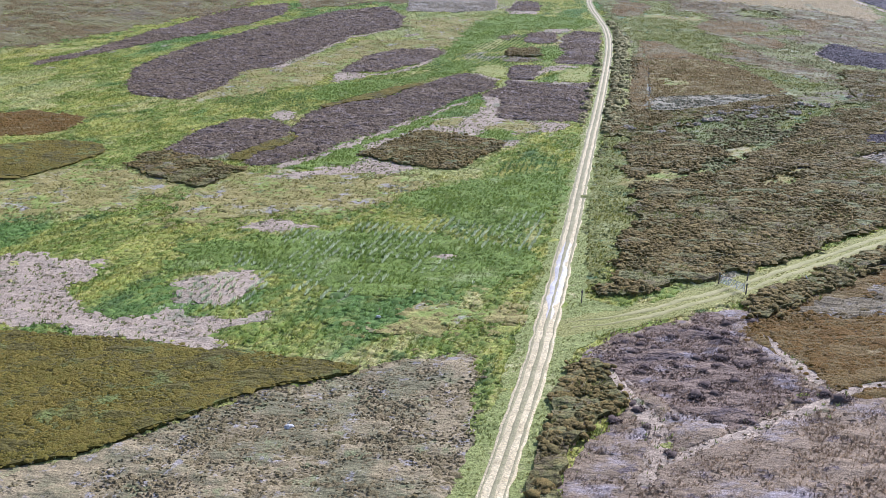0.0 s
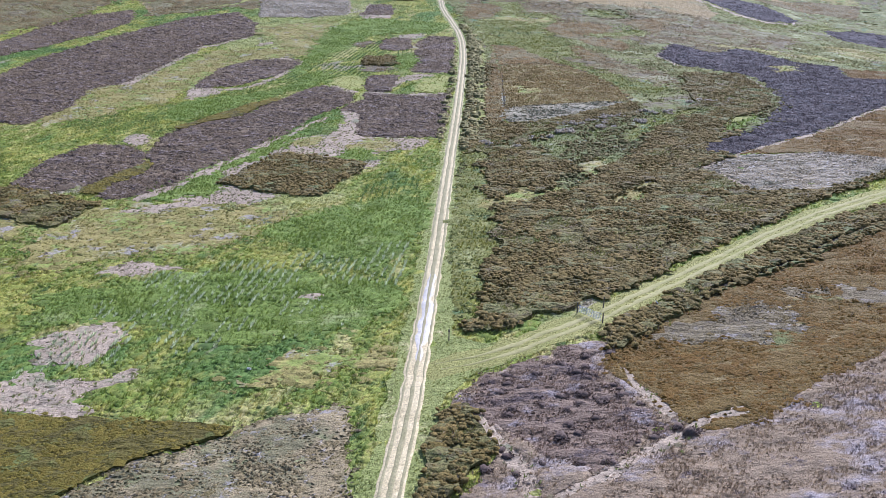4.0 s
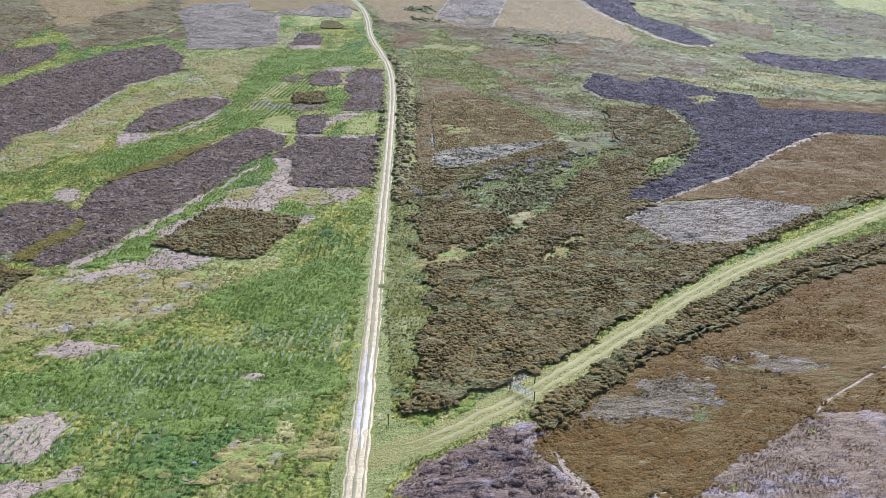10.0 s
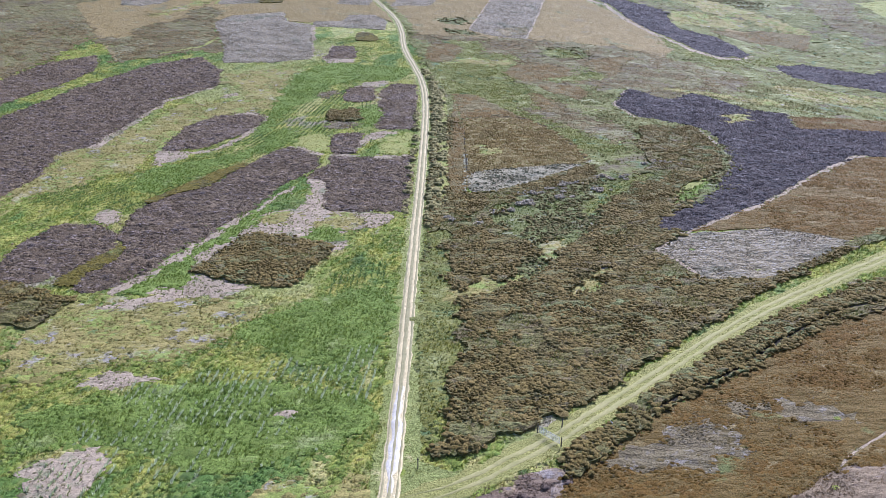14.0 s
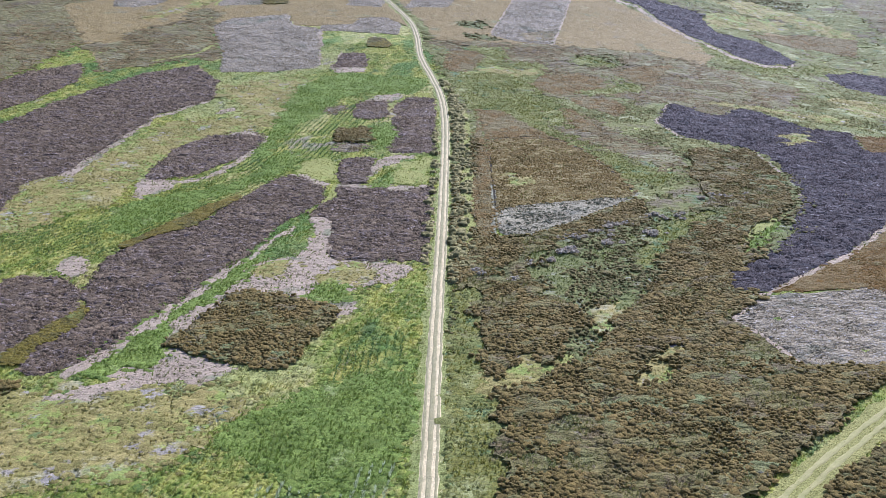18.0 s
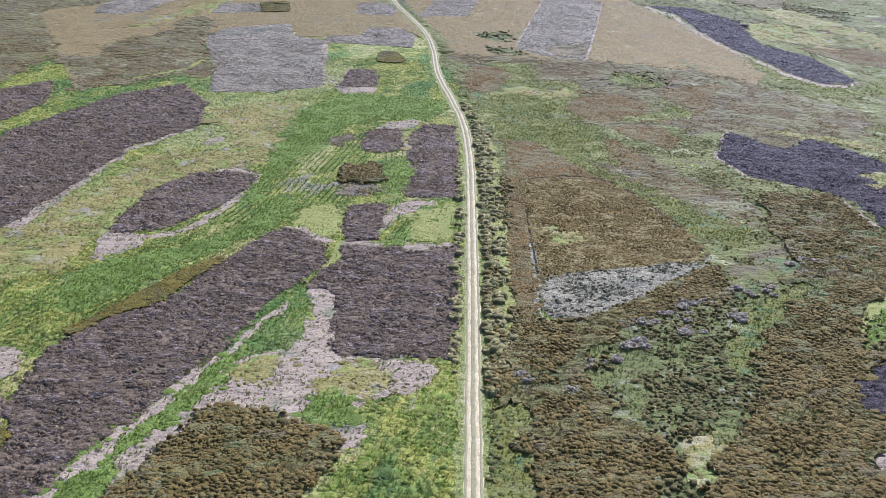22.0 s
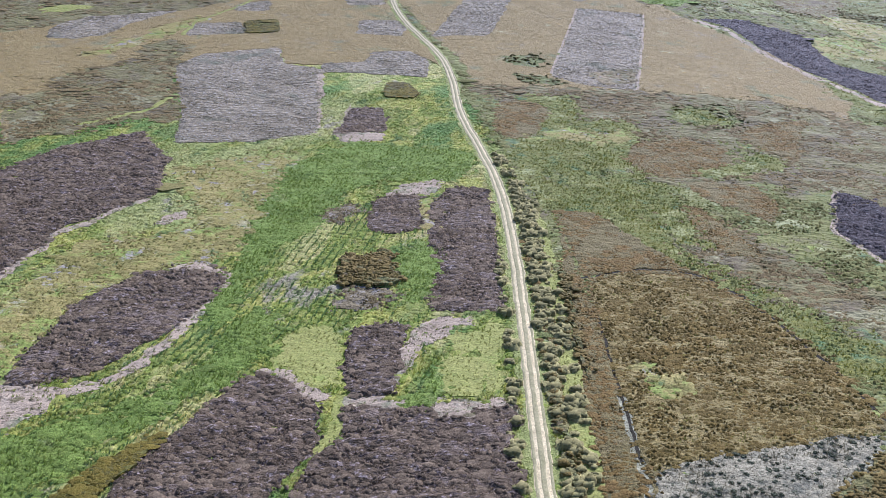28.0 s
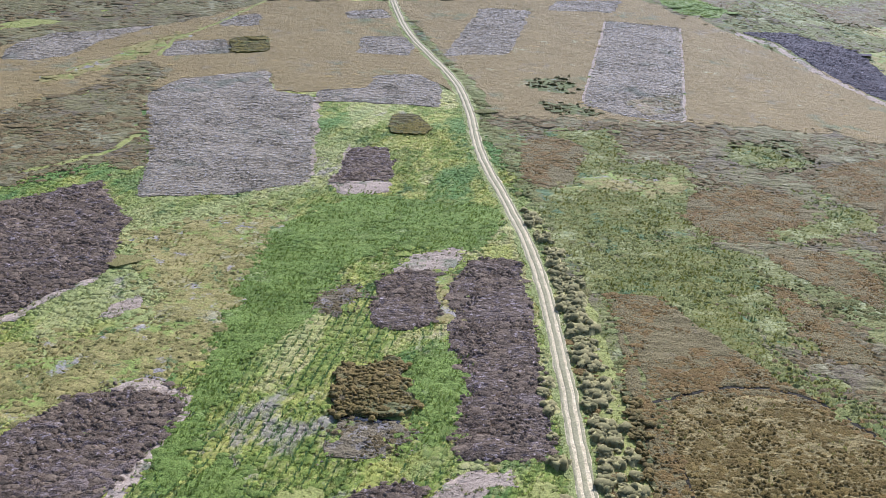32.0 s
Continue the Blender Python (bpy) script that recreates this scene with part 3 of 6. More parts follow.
# ---- plant cover ----
PATCHES = [
    ("M", [(-30, 600), (-45, 700), (-260, 800), (-480, 650), (-330, 380), (-185, 300), (-150, 380), (-130, 480), (-100, 520), (-60, 560)]),  # E1
    ("E", [(9, 262), (60, 250), (110, 300), (190, 280), (330, 330), (420, 760), (120, 800), (0, 680), (-30, 570), (-12, 500), (2, 440), (9, 400), (12, 350)]),  # E0
    ("J", [(-165.8, 499), (-127.6, 526.2), (-102.6, 536.4), (-73, 566), (-44.6, 568.6), (-32.2, 570.2), (-15, 517.8), (-3.4, 472), (-11.2, 485), (-18, 493), (-31, 489.8), (-31.2, 480.2), (-46, 476), (-58.2, 475.4), (-61.2, 492.4), (-93.2, 473), (-81.4, 428.6), (-97.2, 417.6), (-105.4, 407.2), (-118.8, 402.2)]),  # O2
    ("J", [(-29.2, 570.6), (68.8, 595.8), (86.2, 583.4), (96.4, 564.6), (141, 501.6), (115.2, 447.6), (89.4, 458), (66.4, 457), (36.8, 458.8), (2.4, 459.4), (0.2, 482.6), (-11.2, 518.2)]),  # O3
    ("F", [(13.6, 390.2), (23.8, 395), (41.4, 415), (45.4, 397.4), (46.2, 381.6), (47.8, 351), (56.8, 320), (62.4, 299.4), (65.8, 307), (69, 297.8), (63.2, 286), (55, 295.8), (48.2, 315.2), (38.6, 336.4), (26.2, 355.6), (15.2, 364.4)]),  # F1
    ("M", [(-118, 400.6), (-105.2, 406.6), (-96.8, 416.4), (-82.2, 429.2), (-88, 456), (-100.6, 459.6), (-114.2, 448.4), (-135.8, 436.8)]),  # H11
    ("M", [(-0.4, 459.8), (25, 461.4), (58.8, 464.4), (98.8, 464.6), (141, 437), (152.4, 429), (127, 377), (118, 384.8), (96.2, 398), (74, 406.6), (58.2, 412), (41, 409), (40.2, 429), (17.2, 430)]),  # M1
    ("J", [(173, 553), (195.6, 562), (212.2, 553), (205.8, 539.2), (186.4, 540.8)]),  # O7
    ("D", [(115.4, 592.4), (152.2, 623.8), (204.2, 629), (221.6, 623.4), (234, 652), (197.8, 695.8)]),  # D5
    ("K", [(-143.6, 498.4), (-133.3, 497.9), (-123.9, 505), (-119.7, 519), (-106.2, 535.9), (-119.8, 531), (-136.8, 526.3), (-142.9, 518.4), (-145.5, 509.4)]),  # A1
    ("Y", [(-158.2, 533.8), (-149.5, 540.6), (-138.3, 538.6), (-146.1, 531.4), (-155.8, 527.9)]),  # A2
    ("T", [(-125.2, 476.8), (-116.9, 494.5), (-108, 516), (-94.6, 527.3), (-89.3, 538.6), (-95.9, 517.7), (-103.3, 505.4), (-114.2, 486.3)]),  # A3
    ("M", [(-126.9, 458.1), (-112.6, 467.9), (-104.6, 498.3), (-98.2, 499.7), (-89, 483.6), (-93.2, 478.4), (-77.4, 418.1), (-92, 420.8), (-102.1, 416.9), (-107.8, 412.7)]),  # A4
    ("M", [(71.5, 598.4), (118.6, 643.6), (96, 583.4), (77.1, 582.1)]),  # A5
    ("G", [(75.2, 599.9), (94.4, 617.6), (103.3, 598.4), (95.1, 584.4), (79.8, 584.7)]),  # A6
    ("E", [(121.8, 625.1), (143.6, 641.7), (150.4, 612.6), (190.1, 647.8), (141.7, 537.3), (144.2, 562.2), (135.7, 573.5), (121.4, 576.6), (108.9, 578.4)]),  # A7
    ("M", [(160.8, 699.3), (235.8, 753.4), (195.3, 660), (161.5, 634.8), (168.8, 689.4)]),  # A8
    ("T", [(165.1, 619.9), (198.5, 667.9), (208.5, 623.1), (216.8, 594.6), (226.8, 573.9), (231.7, 565.8), (223, 545.5), (211.8, 565.7), (198.4, 594.7), (173.2, 593.7)]),  # A9
    ("T", [(144.7, 568.7), (168, 587.1), (197.7, 592.4), (197.6, 574.9), (179.9, 558.4), (142.6, 539.8)]),  # A10
    ("W", [(162.1, 539.5), (199.6, 564.3), (226.8, 554.5), (210.5, 516.6), (197.7, 529.8), (176.4, 532)]),  # A11
    ("F", [(125.4, 516.6), (138.9, 491), (147.8, 465.7), (165.9, 475.3), (184.7, 497.4), (199.2, 490.6), (195.5, 482.1), (173, 468.7), (142.2, 449.6), (127.5, 469.3)]),  # A12
    ("Y", [(301.3, 669.5), (334.7, 689.4), (367.4, 697.9), (308.7, 581.7), (292.7, 607.2)]),  # A13
    ("M", [(265.4, 680.6), (302.6, 686.9), (273, 599.9), (300.5, 565.1), (277, 517.8), (257.1, 542.7), (246.2, 581.7)]),  # A14
    ("T", [(155.4, 418.9), (184.8, 421.5), (201.3, 412.5), (222.7, 410.6), (215.4, 396.4), (185.4, 393.7), (159, 388.4)]),  # A15
    ("b", [(177.2, 473.1), (195.4, 486.8), (223.4, 466.9), (240.4, 478.8), (254.8, 473.5), (226, 417.1), (212.8, 426), (193.4, 442.2), (176, 446.7)]),  # K10
    ("R", [(-16.4, 103.8), (-11.4, 106.4), (-6.2, 109), (-4.4, 105), (-4.2, 96), (-1.6, 87.8), (-1, 72.6), (-24, 71.2), (-42.6, 69.2), (-50, 79), (-36.6, 86), (-28, 96.8)]),  # R1
    ("P", [(8.8, 104.8), (9.6, 100.6), (11.8, 97.6), (8.8, 91.6), (5.4, 86), (5, 74.2), (19.8, 73.6), (37.4, 73), (50.4, 106), (41.4, 104), (34.8, 100.2), (31.2, 101.4), (28.6, 106.2), (26, 114), (26.8, 121.4), (21.2, 122), (16.2, 117.8), (10.8, 115), (5.8, 109.2)]),  # P1
    ("P", [(31.8, 100.4), (40.4, 103.6), (47.6, 110.6), (52.8, 113.8), (61.2, 120.2), (70.4, 119.8), (73.6, 115), (54.8, 82), (28.4, 87.2), (18.4, 90.8)]),  # P2
    ("O", [(24.8, 119.2), (27.4, 122.2), (39.2, 133.8), (55.8, 145.2), (76.2, 162), (108.2, 175.2), (74.4, 116.4), (60, 117.6), (52, 111.6), (46.8, 108.6), (39.8, 102), (35.6, 99), (31.6, 98.8), (29.4, 103), (27.2, 107.8), (24.2, 113.4)]),  # O1
    ("O", [(49, 137), (103.8, 182), (121.4, 194.4), (81.4, 124.4), (71, 128.8), (60.6, 118.2), (48.4, 109), (27.8, 112.8), (25.8, 116), (32.6, 123.2)]),  # O1b
    ("H", [(25.4, 125.4), (31.8, 132), (42, 141.6), (54, 153.2), (67.4, 164.6), (81.8, 175.4), (120, 195.4), (108.2, 175.2), (76.2, 162), (55.8, 145.2), (45.2, 137.8), (35, 128.6), (26.4, 119)]),  # H6
    ("H", [(52, 200), (60, 196), (66, 214), (66, 226), (58, 230), (52, 215)]),  # HB
    ("H", [(7.2, 125.8), (12.2, 126.6), (17.4, 131.2), (21.6, 132.6), (32.8, 141.2), (48.4, 157.6), (73.2, 180.8), (99.2, 201.8), (139.8, 228.8), (123.4, 227.2), (79.8, 189.4), (62.4, 185.6), (58, 200), (56.8, 205.2), (58, 218), (79.4, 244.4), (97.8, 286.8), (98, 325.2), (79.2, 323.4), (73.4, 297), (72.2, 276.8), (57.8, 254.2), (53.4, 254.4), (55, 277.2), (45, 271.4), (19.8, 249.2), (17, 251.6), (16.6, 331.8), (11.8, 331.6), (9.2, 273.4), (7.6, 210.4), (10.4, 190.4), (11.6, 163.4), (10, 143.2), (10.2, 133)]),  # H1
    ("D", [(21.8, 228.8), (29.2, 239.4), (43.8, 251.2), (51.6, 241.2), (47.8, 227.8), (35.6, 215), (31.4, 206.8), (28.4, 213.2), (24.4, 220.8)]),  # D1
    ("D", [(6.4, 214.2), (9, 217.4), (10.8, 204.2), (9.6, 188), (5.8, 188)]),  # D2
    ("D", [(21, 235), (28.8, 243.8), (41.2, 257.2), (52.4, 258.4), (66.2, 267.4), (60.2, 253.4), (43, 243.2), (30.4, 235.8)]),  # D3
    ("D", [(25.2, 198.8), (35.4, 211.6), (45, 240.4), (50.8, 244), (45.4, 223.2), (36.2, 203), (28, 189.2)]),  # D4
    ("K", [(56.8, 205.2), (65.8, 215.4), (86.6, 218.6), (101.6, 212.6), (99.8, 205.8), (74.2, 183.8), (62.8, 187), (58, 200)]),  # K9
    ("O", [(66.2, 217), (136.8, 289.4), (144.4, 292.6), (170.2, 281.8), (139.8, 228.8), (100.8, 208), (86.6, 218.6)]),  # O5
    ("b", [(76, 357), (86.4, 382.6), (96, 389.8), (116.8, 380.6), (127.8, 358.6), (140.6, 357.6), (135.2, 332), (204.6, 341.6), (172.8, 286.4), (142.2, 293.8), (118.2, 270.2), (93, 240.4), (66.2, 217), (60.6, 217.8), (60.8, 224.2), (79.4, 244.4), (95.4, 276.4), (101.6, 313.8), (99.2, 325.6), (80.8, 340.4)]),  # B12
    ("L", [(60, 215.8), (66.2, 217), (93, 240.4), (118.2, 270.2), (138.6, 293.6), (144.2, 294.2), (135.8, 287.4), (91.6, 236.8), (65.6, 215)]),  # L4
    ("O", [(140.8, 352.8), (219.8, 368.6), (204, 340.6), (135.8, 330.8)]),  # O6
    ("b", [(99.6, 570.5), (112.5, 562.2), (116.9, 536.9), (124.8, 514.2), (133.9, 499.8), (141, 481.6), (150.3, 472.9), (163.8, 479.8), (170.9, 491.7), (168.6, 510.2), (163.6, 527), (145, 529.1), (143.6, 543.7), (145.4, 571.4), (137.2, 573.9), (120.7, 579.9)]),  # V1
    ("L", [(98, 569.6), (110.9, 561.2), (115.9, 536.3), (123.9, 512.7), (132.9, 498.2), (140, 480.1), (149.9, 471.7), (162.9, 477.2), (169.8, 488.9), (172.3, 490.8), (163, 474.4), (147.8, 465.7), (137.9, 475), (131, 493.2), (122.1, 507.7), (113.9, 531.1), (108.4, 557.7), (96.3, 566.6)]),  # W12
    ("C", [(7.2, 110), (10.8, 114), (16.2, 117.2), (21.2, 121.4), (24.4, 119.6), (24.2, 111.6), (26.4, 103.4), (29.2, 99.6), (28.6, 97.4), (26, 99.2), (22.4, 94), (18, 92), (15.2, 95), (12.8, 99.4), (9.2, 104.4)]),  # B0
    ("L", [(26.2, 116.6), (27, 109.9), (29.2, 105.4), (30, 102.7), (30.3, 101.6), (29.1, 102.1), (26.9, 106.6), (25.9, 112.4)]),  # L4e
    ("V", [(3.8, 107.8), (5.6, 110.2), (9.4, 115.2), (14.6, 118.6), (20.6, 123.8), (25.4, 128.4), (24.6, 134.2), (18.6, 128.4), (14.4, 124.4), (10.6, 122.6), (7.6, 125), (5.2, 127), (3.2, 128.6)]),  # AP
    ("H", [(4.6, 105.4), (8.2, 106.4), (9.6, 100.6), (11.6, 97.6), (8.8, 93.8), (6.2, 89.8), (4.8, 85.2), (4.6, 74.2), (2.6, 74), (2.2, 88.8), (2.4, 97.4), (2.8, 103.6)]),  # N1
    ("Q", [(30.4, 122.2), (33.6, 125.2), (37.4, 129), (44.5, 131.8), (52.2, 131), (51.6, 124.2), (48.4, 121), (42.4, 120.4), (36, 118.6)]),  # LP
    ("Q", [(52.8, 135.8), (64.8, 135.2), (69.6, 131.8), (68, 126.8), (62.6, 130), (52.6, 133.2)]),  # LP2
    ("L", [(26.8, 109), (27.6, 108.4), (30, 103), (30.2, 101.4), (28.8, 103), (26.8, 106.4)]),  # LP3
    ("N", [(-73.6, 110.8), (-53.8, 109.6), (-34, 107.4), (-16.4, 103.8), (-28.2, 97.2), (-32, 92.2), (-37, 86.4), (-49.6, 78.6)]),  # HL
    ("T", [(-71, 180.2), (-57, 187.6), (-47, 189.6), (-31.8, 184.6), (-25.6, 178.4), (-31.8, 168.6), (-39.8, 162.6), (-56, 155.8), (-60.6, 154.4)]),  # T1
    ("T", [(-111.4, 277), (-99.8, 297.4), (-82.4, 320.4), (-77.2, 344.6), (-47.2, 352.4), (-46.6, 334.4), (-65.8, 326.8), (-71.4, 290.2), (-77.4, 271.6), (-98.6, 244.8)]),  # T2
    ("T", [(-116.6, 168.6), (-104, 186.6), (-82.8, 181.6), (-69.4, 175.2), (-78.4, 160.2), (-101.2, 148)]),  # T3
    ("T", [(-71.6, 384.6), (-46.6, 397.6), (-39.6, 386.4), (-43.2, 358.4), (-49.2, 341.4), (-56, 333.2), (-52.6, 346.4), (-62.6, 364)]),  # T4
    ("G", [(-23.6, 179.4), (1.2, 192.6), (0.8, 171.8), (-5, 151.2), (-17.8, 159.8), (-27.2, 170.4)]),  # G5
    ("G", [(-56.8, 144.6), (-33.6, 152), (-19.2, 151.4), (-2.2, 146.4), (-2.2, 132), (-22.4, 124.4), (-40.6, 135.8), (-51.8, 132.6)]),  # G6
    ("T", [(1.2, 120.8), (-1.4, 115.6), (-20, 112.4), (-16, 120.8), (-7.8, 125.2)]),  # T5
    ("L", [(-90.6, 133.6), (-75.4, 139), (-70.8, 134), (-63.4, 136.8), (-62.4, 130), (-66.2, 126.2), (-56.4, 116.2), (-48.6, 117), (-47.4, 121), (-43.4, 117.4), (-37, 114.4), (-33.8, 107.4), (-54, 110), (-58.4, 113.6), (-73.6, 110.8)]),  # L1
    ("L", [(-51.8, 127.6), (-48, 131.2), (-43.8, 129.2), (-40.6, 136.2), (-38.4, 131.8), (-41, 124.4), (-48, 125.8)]),  # L2
    ("T", [(-42.4, 168.6), (-39.4, 176.4), (-34.4, 181.6), (-29.8, 184.4), (-30.2, 176), (-37.4, 167.8)]),  # L9
    ("L", [(-51.4, 153), (-47, 155.8), (-34, 153.6), (-39, 152.8), (-47, 150.6)]),  # L10
    ("L", [(-49.8, 127.8), (-46.8, 131.2), (-43.4, 134.8), (-38.6, 132.4), (-38, 127.8), (-40.6, 122.4), (-47, 120.6)]),  # L11
    ("L", [(-44.6, 114.6), (-41.4, 116.6), (-35.2, 118.6), (-30.8, 118.8), (-36, 113.2), (-43, 110.8)]),  # L12
    ("L", [(-17.6, 140), (-15.4, 142.2), (-13.2, 141), (-14.2, 138.8)]),  # L13
    ("N", [(-132.2, 190), (-112.8, 203.6), (-103, 203), (-97, 197), (-102.2, 177.6), (-117.6, 170.2)]),  # H4
    ("O", [(-148.2, 211.8), (-134.2, 229.4), (-117.6, 225.6), (-115.8, 216), (-120.6, 207), (-141.4, 202.6)]),  # OL
    ("G", [(-74.6, 268), (-67.4, 275), (-55.8, 283.2), (-45.2, 292.4), (-42.4, 304.8), (-39.4, 319), (-34.8, 313), (-34, 300), (-39.6, 290.2), (-46.2, 283.6), (-55.8, 268), (-61.4, 259.2), (-68.2, 253.2)]),  # G3
    ("L", [(-34, 237), (-23.6, 242.2), (-24, 266), (-19.8, 265), (-17.2, 239), (-1, 235.2), (-2, 226.6), (-10.8, 224.4), (-12.6, 221.2), (-10.6, 212), (-13.6, 209.4), (-18.2, 216.4), (-27.2, 221.8), (-34.4, 222.8), (-42.4, 200.8), (-29.4, 192.8), (-30.8, 187.8), (-45, 187.4), (-51.4, 191.2), (-44.8, 197.6), (-42.8, 211), (-36.4, 226.6)]),  # L3
    ("G", [(-21, 219), (-19.4, 227.2), (-14, 226), (-12.4, 218.6), (-18.2, 216.4)]),  # G1
    ("L", [(-45.4, 331.8), (-45.4, 324.4), (-47.4, 312.8), (-51.6, 299), (-56, 291.2), (-57.6, 292.6), (-53.4, 300), (-49.4, 313.4), (-47.6, 324.6), (-48.4, 331.4)]),  # W18
    ("L", [(-70.6, 366), (-83.4, 346.2), (-91.6, 291.6), (-95.2, 292), (-85, 346.6), (-71.8, 367.4)]),  # W20
    ("L", [(-73, 292.2), (-64.4, 290), (-57.6, 292.6), (-56.6, 290), (-64.4, 287.2), (-73.6, 289.4)]),  # W21
    ("L", [(-21.4, 288), (-8.8, 287.4), (3, 287.2), (3, 284.4), (-9, 284.6), (-21.6, 285.2)]),  # W23
    ("L", [(-42.2, 412), (-44.4, 442.2), (-47.4, 471.2), (-44.6, 471.6), (-41.6, 442.4), (-39.4, 412.2)]),  # W24
    ("T", [(-32.5, 232.3), (-30.5, 239.5), (-26.1, 235.3), (-26.5, 229), (-30, 227.7)]),  # N1a
    ("T", [(-21.9, 227.1), (-20.2, 233.9), (-12.1, 235.5), (-6.8, 233.6), (-12.3, 225.7), (-15, 222.2)]),  # N2a
    ("N", [(-70.2, 195.3), (-67.4, 203.6), (-62.2, 217.5), (-59.7, 215.9), (-61.7, 203.9), (-65, 193.7)]),  # N4a
    ("N", [(-58.7, 251.8), (-57.6, 260.5), (-51.3, 270.9), (-45.5, 279.1), (-44, 275.5), (-48.9, 266.2), (-51.1, 257.3), (-55.7, 250.4)]),  # N5a
    ("L", [(-73.5, 290.6), (-67.8, 292.9), (-62.6, 285.8), (-69, 274.9)]),  # N6a
    ("L", [(-73.2, 232.5), (-74.2, 239.9), (-69, 240.5), (-67.1, 230.6)]),  # N7a
    ("L", [(-49.8, 154.1), (-48.2, 157.6), (-41.6, 156.9), (-39, 154), (-44.3, 150.7)]),  # N8a
    ("L", [(-43, 170.7), (-41.4, 174.1), (-37.9, 173), (-39.1, 168.8)]),  # N9a
    ("L", [(-17.1, 140.6), (-15.6, 142), (-12.6, 141.4), (-13.5, 139.1), (-16.4, 139.2)]),  # N10a
    ("L", [(-58.6, 182.2), (-50.4, 188.2), (-41.8, 188.8), (-41.7, 186), (-50.1, 183.5)]),  # N11a
    ("T", [(-60.4, 163.4), (-57.8, 172.1), (-45.5, 178.4), (-33.1, 183.7), (-25.7, 184.3), (-31.8, 176.9), (-38.2, 165.5), (-48.8, 162.2), (-55, 158.7)]),  # N12a
    ("H", [(-42.4, 201.4), (-34.2, 222.4), (-26.8, 220.2), (-13.2, 214.2), (-15.6, 206.2), (-20.6, 190.6), (-29.4, 193.2)]),  # SQ
    ("B", [(-63.4, 191.2), (-65.8, 196.6), (-63.2, 203.6), (-59.4, 211.2), (-64.4, 222.4), (-65.2, 237.2), (-60.6, 251.6), (-51.2, 257.6), (-44, 277), (-36, 294.8), (-29.4, 293.2), (-25, 288.2), (-23.2, 275.8), (-30.8, 260.6), (-35.6, 245.6), (-38, 234.2), (-45, 215.4), (-50.2, 203.4), (-55.8, 193.8), (-61.4, 190)]),  # B1
    ("G", [(-55.6, 191.9), (-51.1, 203.4), (-43.7, 222.2), (-35.4, 238.6), (-34, 248.6), (-32, 245), (-33.4, 233.4), (-36.5, 224.7), (-42.7, 210.3), (-43.4, 207.5), (-41.4, 201.8), (-44.4, 193.5), (-49.3, 190.1), (-53.8, 190.2)]),  # G2
    ("L", [(-57.2, 190.9), (-53.1, 199.5), (-49.1, 208), (-42.1, 226.4), (-34.6, 244.7), (-28.1, 260.1), (-28.5, 255.1), (-35.1, 238.6), (-40.7, 222.8), (-47.3, 205.5), (-51.4, 196.9), (-54.9, 189.2)]),  # W25
    ("B", [(-85.6, 200.6), (-85.2, 217.8), (-81, 230.4), (-70.2, 230.2), (-64.4, 223), (-62.2, 213.8), (-68, 202.4), (-75.6, 195), (-82.6, 197.6)]),  # B2
    ("H", [(-86, 185.2), (-88.2, 197), (-82.4, 197.4), (-71.4, 192.4), (-63, 187.2), (-63.6, 180.2), (-67.8, 174.4), (-74.8, 178.2)]),  # H3
    ("N", [(-65, 246.8), (-58.6, 257), (-53.4, 266.2), (-49.8, 259.2), (-59.4, 251.6), (-63, 244.2)]),  # OB
    ("B", [(-72.4, 292), (-70.2, 316.6), (-62.2, 329.6), (-51.8, 334.4), (-47.2, 331.6), (-46.8, 320), (-52.4, 305.4), (-60.2, 294.6), (-69, 290.4)]),  # B4
    ("B", [(-119.4, 250.8), (-126.2, 262.8), (-134.4, 284.4), (-132.8, 322.6), (-119.4, 364.4), (-102.2, 397.8), (-86.2, 411), (-73.6, 391.6), (-70, 369), (-84.4, 349.4), (-94.6, 293.8), (-101.6, 288.2), (-99, 268.4), (-103.2, 247.6)]),  # B5
    ("B", [(-167.2, 283), (-161, 302), (-156.8, 342.2), (-144.4, 394), (-128.4, 411.6), (-121.6, 387.8), (-129.6, 361.6), (-144.2, 329.4), (-157, 298.2), (-163.8, 277.4)]),  # B6
    ("B", [(-20.8, 285.4), (3.2, 285.2), (2.6, 236.2), (-17.6, 238.4), (-20, 262.6), (-26.2, 265.4), (-23.8, 274.2), (-20.6, 277.4)]),  # B7
    ("B", [(-20.8, 288.8), (-22.4, 301.8), (-20.4, 310), (-12.8, 311), (-12.8, 297.4), (-14.4, 287.2)]),  # B8
    ("B", [(-8, 314.6), (-9.8, 346.8), (-8.8, 368.8), (-4.2, 376.8), (3.8, 376.2), (4, 316.2)]),  # B9
    ("Q", [(-32.7, 354.5), (-32, 361.9), (-28.7, 365.2), (-23.8, 364.3), (-22.9, 361.4), (-24.4, 356.1), (-28.5, 354)]),  # Q2
    ("L", [(-20, 370.2), (-17.2, 376.6), (-11.5, 381.1), (-5.5, 383.4), (-5, 377.9), (-8.8, 373.4), (-10.9, 370.1)]),  # L8
    ("T", [(-11.9, 351.1), (-10.9, 370.1), (-8.7, 370.2), (-9.4, 353.1)]),  # L8b
    ("B", [(-22.2, 351), (-21.9, 365), (-20, 370.2), (-11.4, 371), (-11.1, 362.2), (-11.8, 351.8), (-17.6, 348.7)]),  # B10
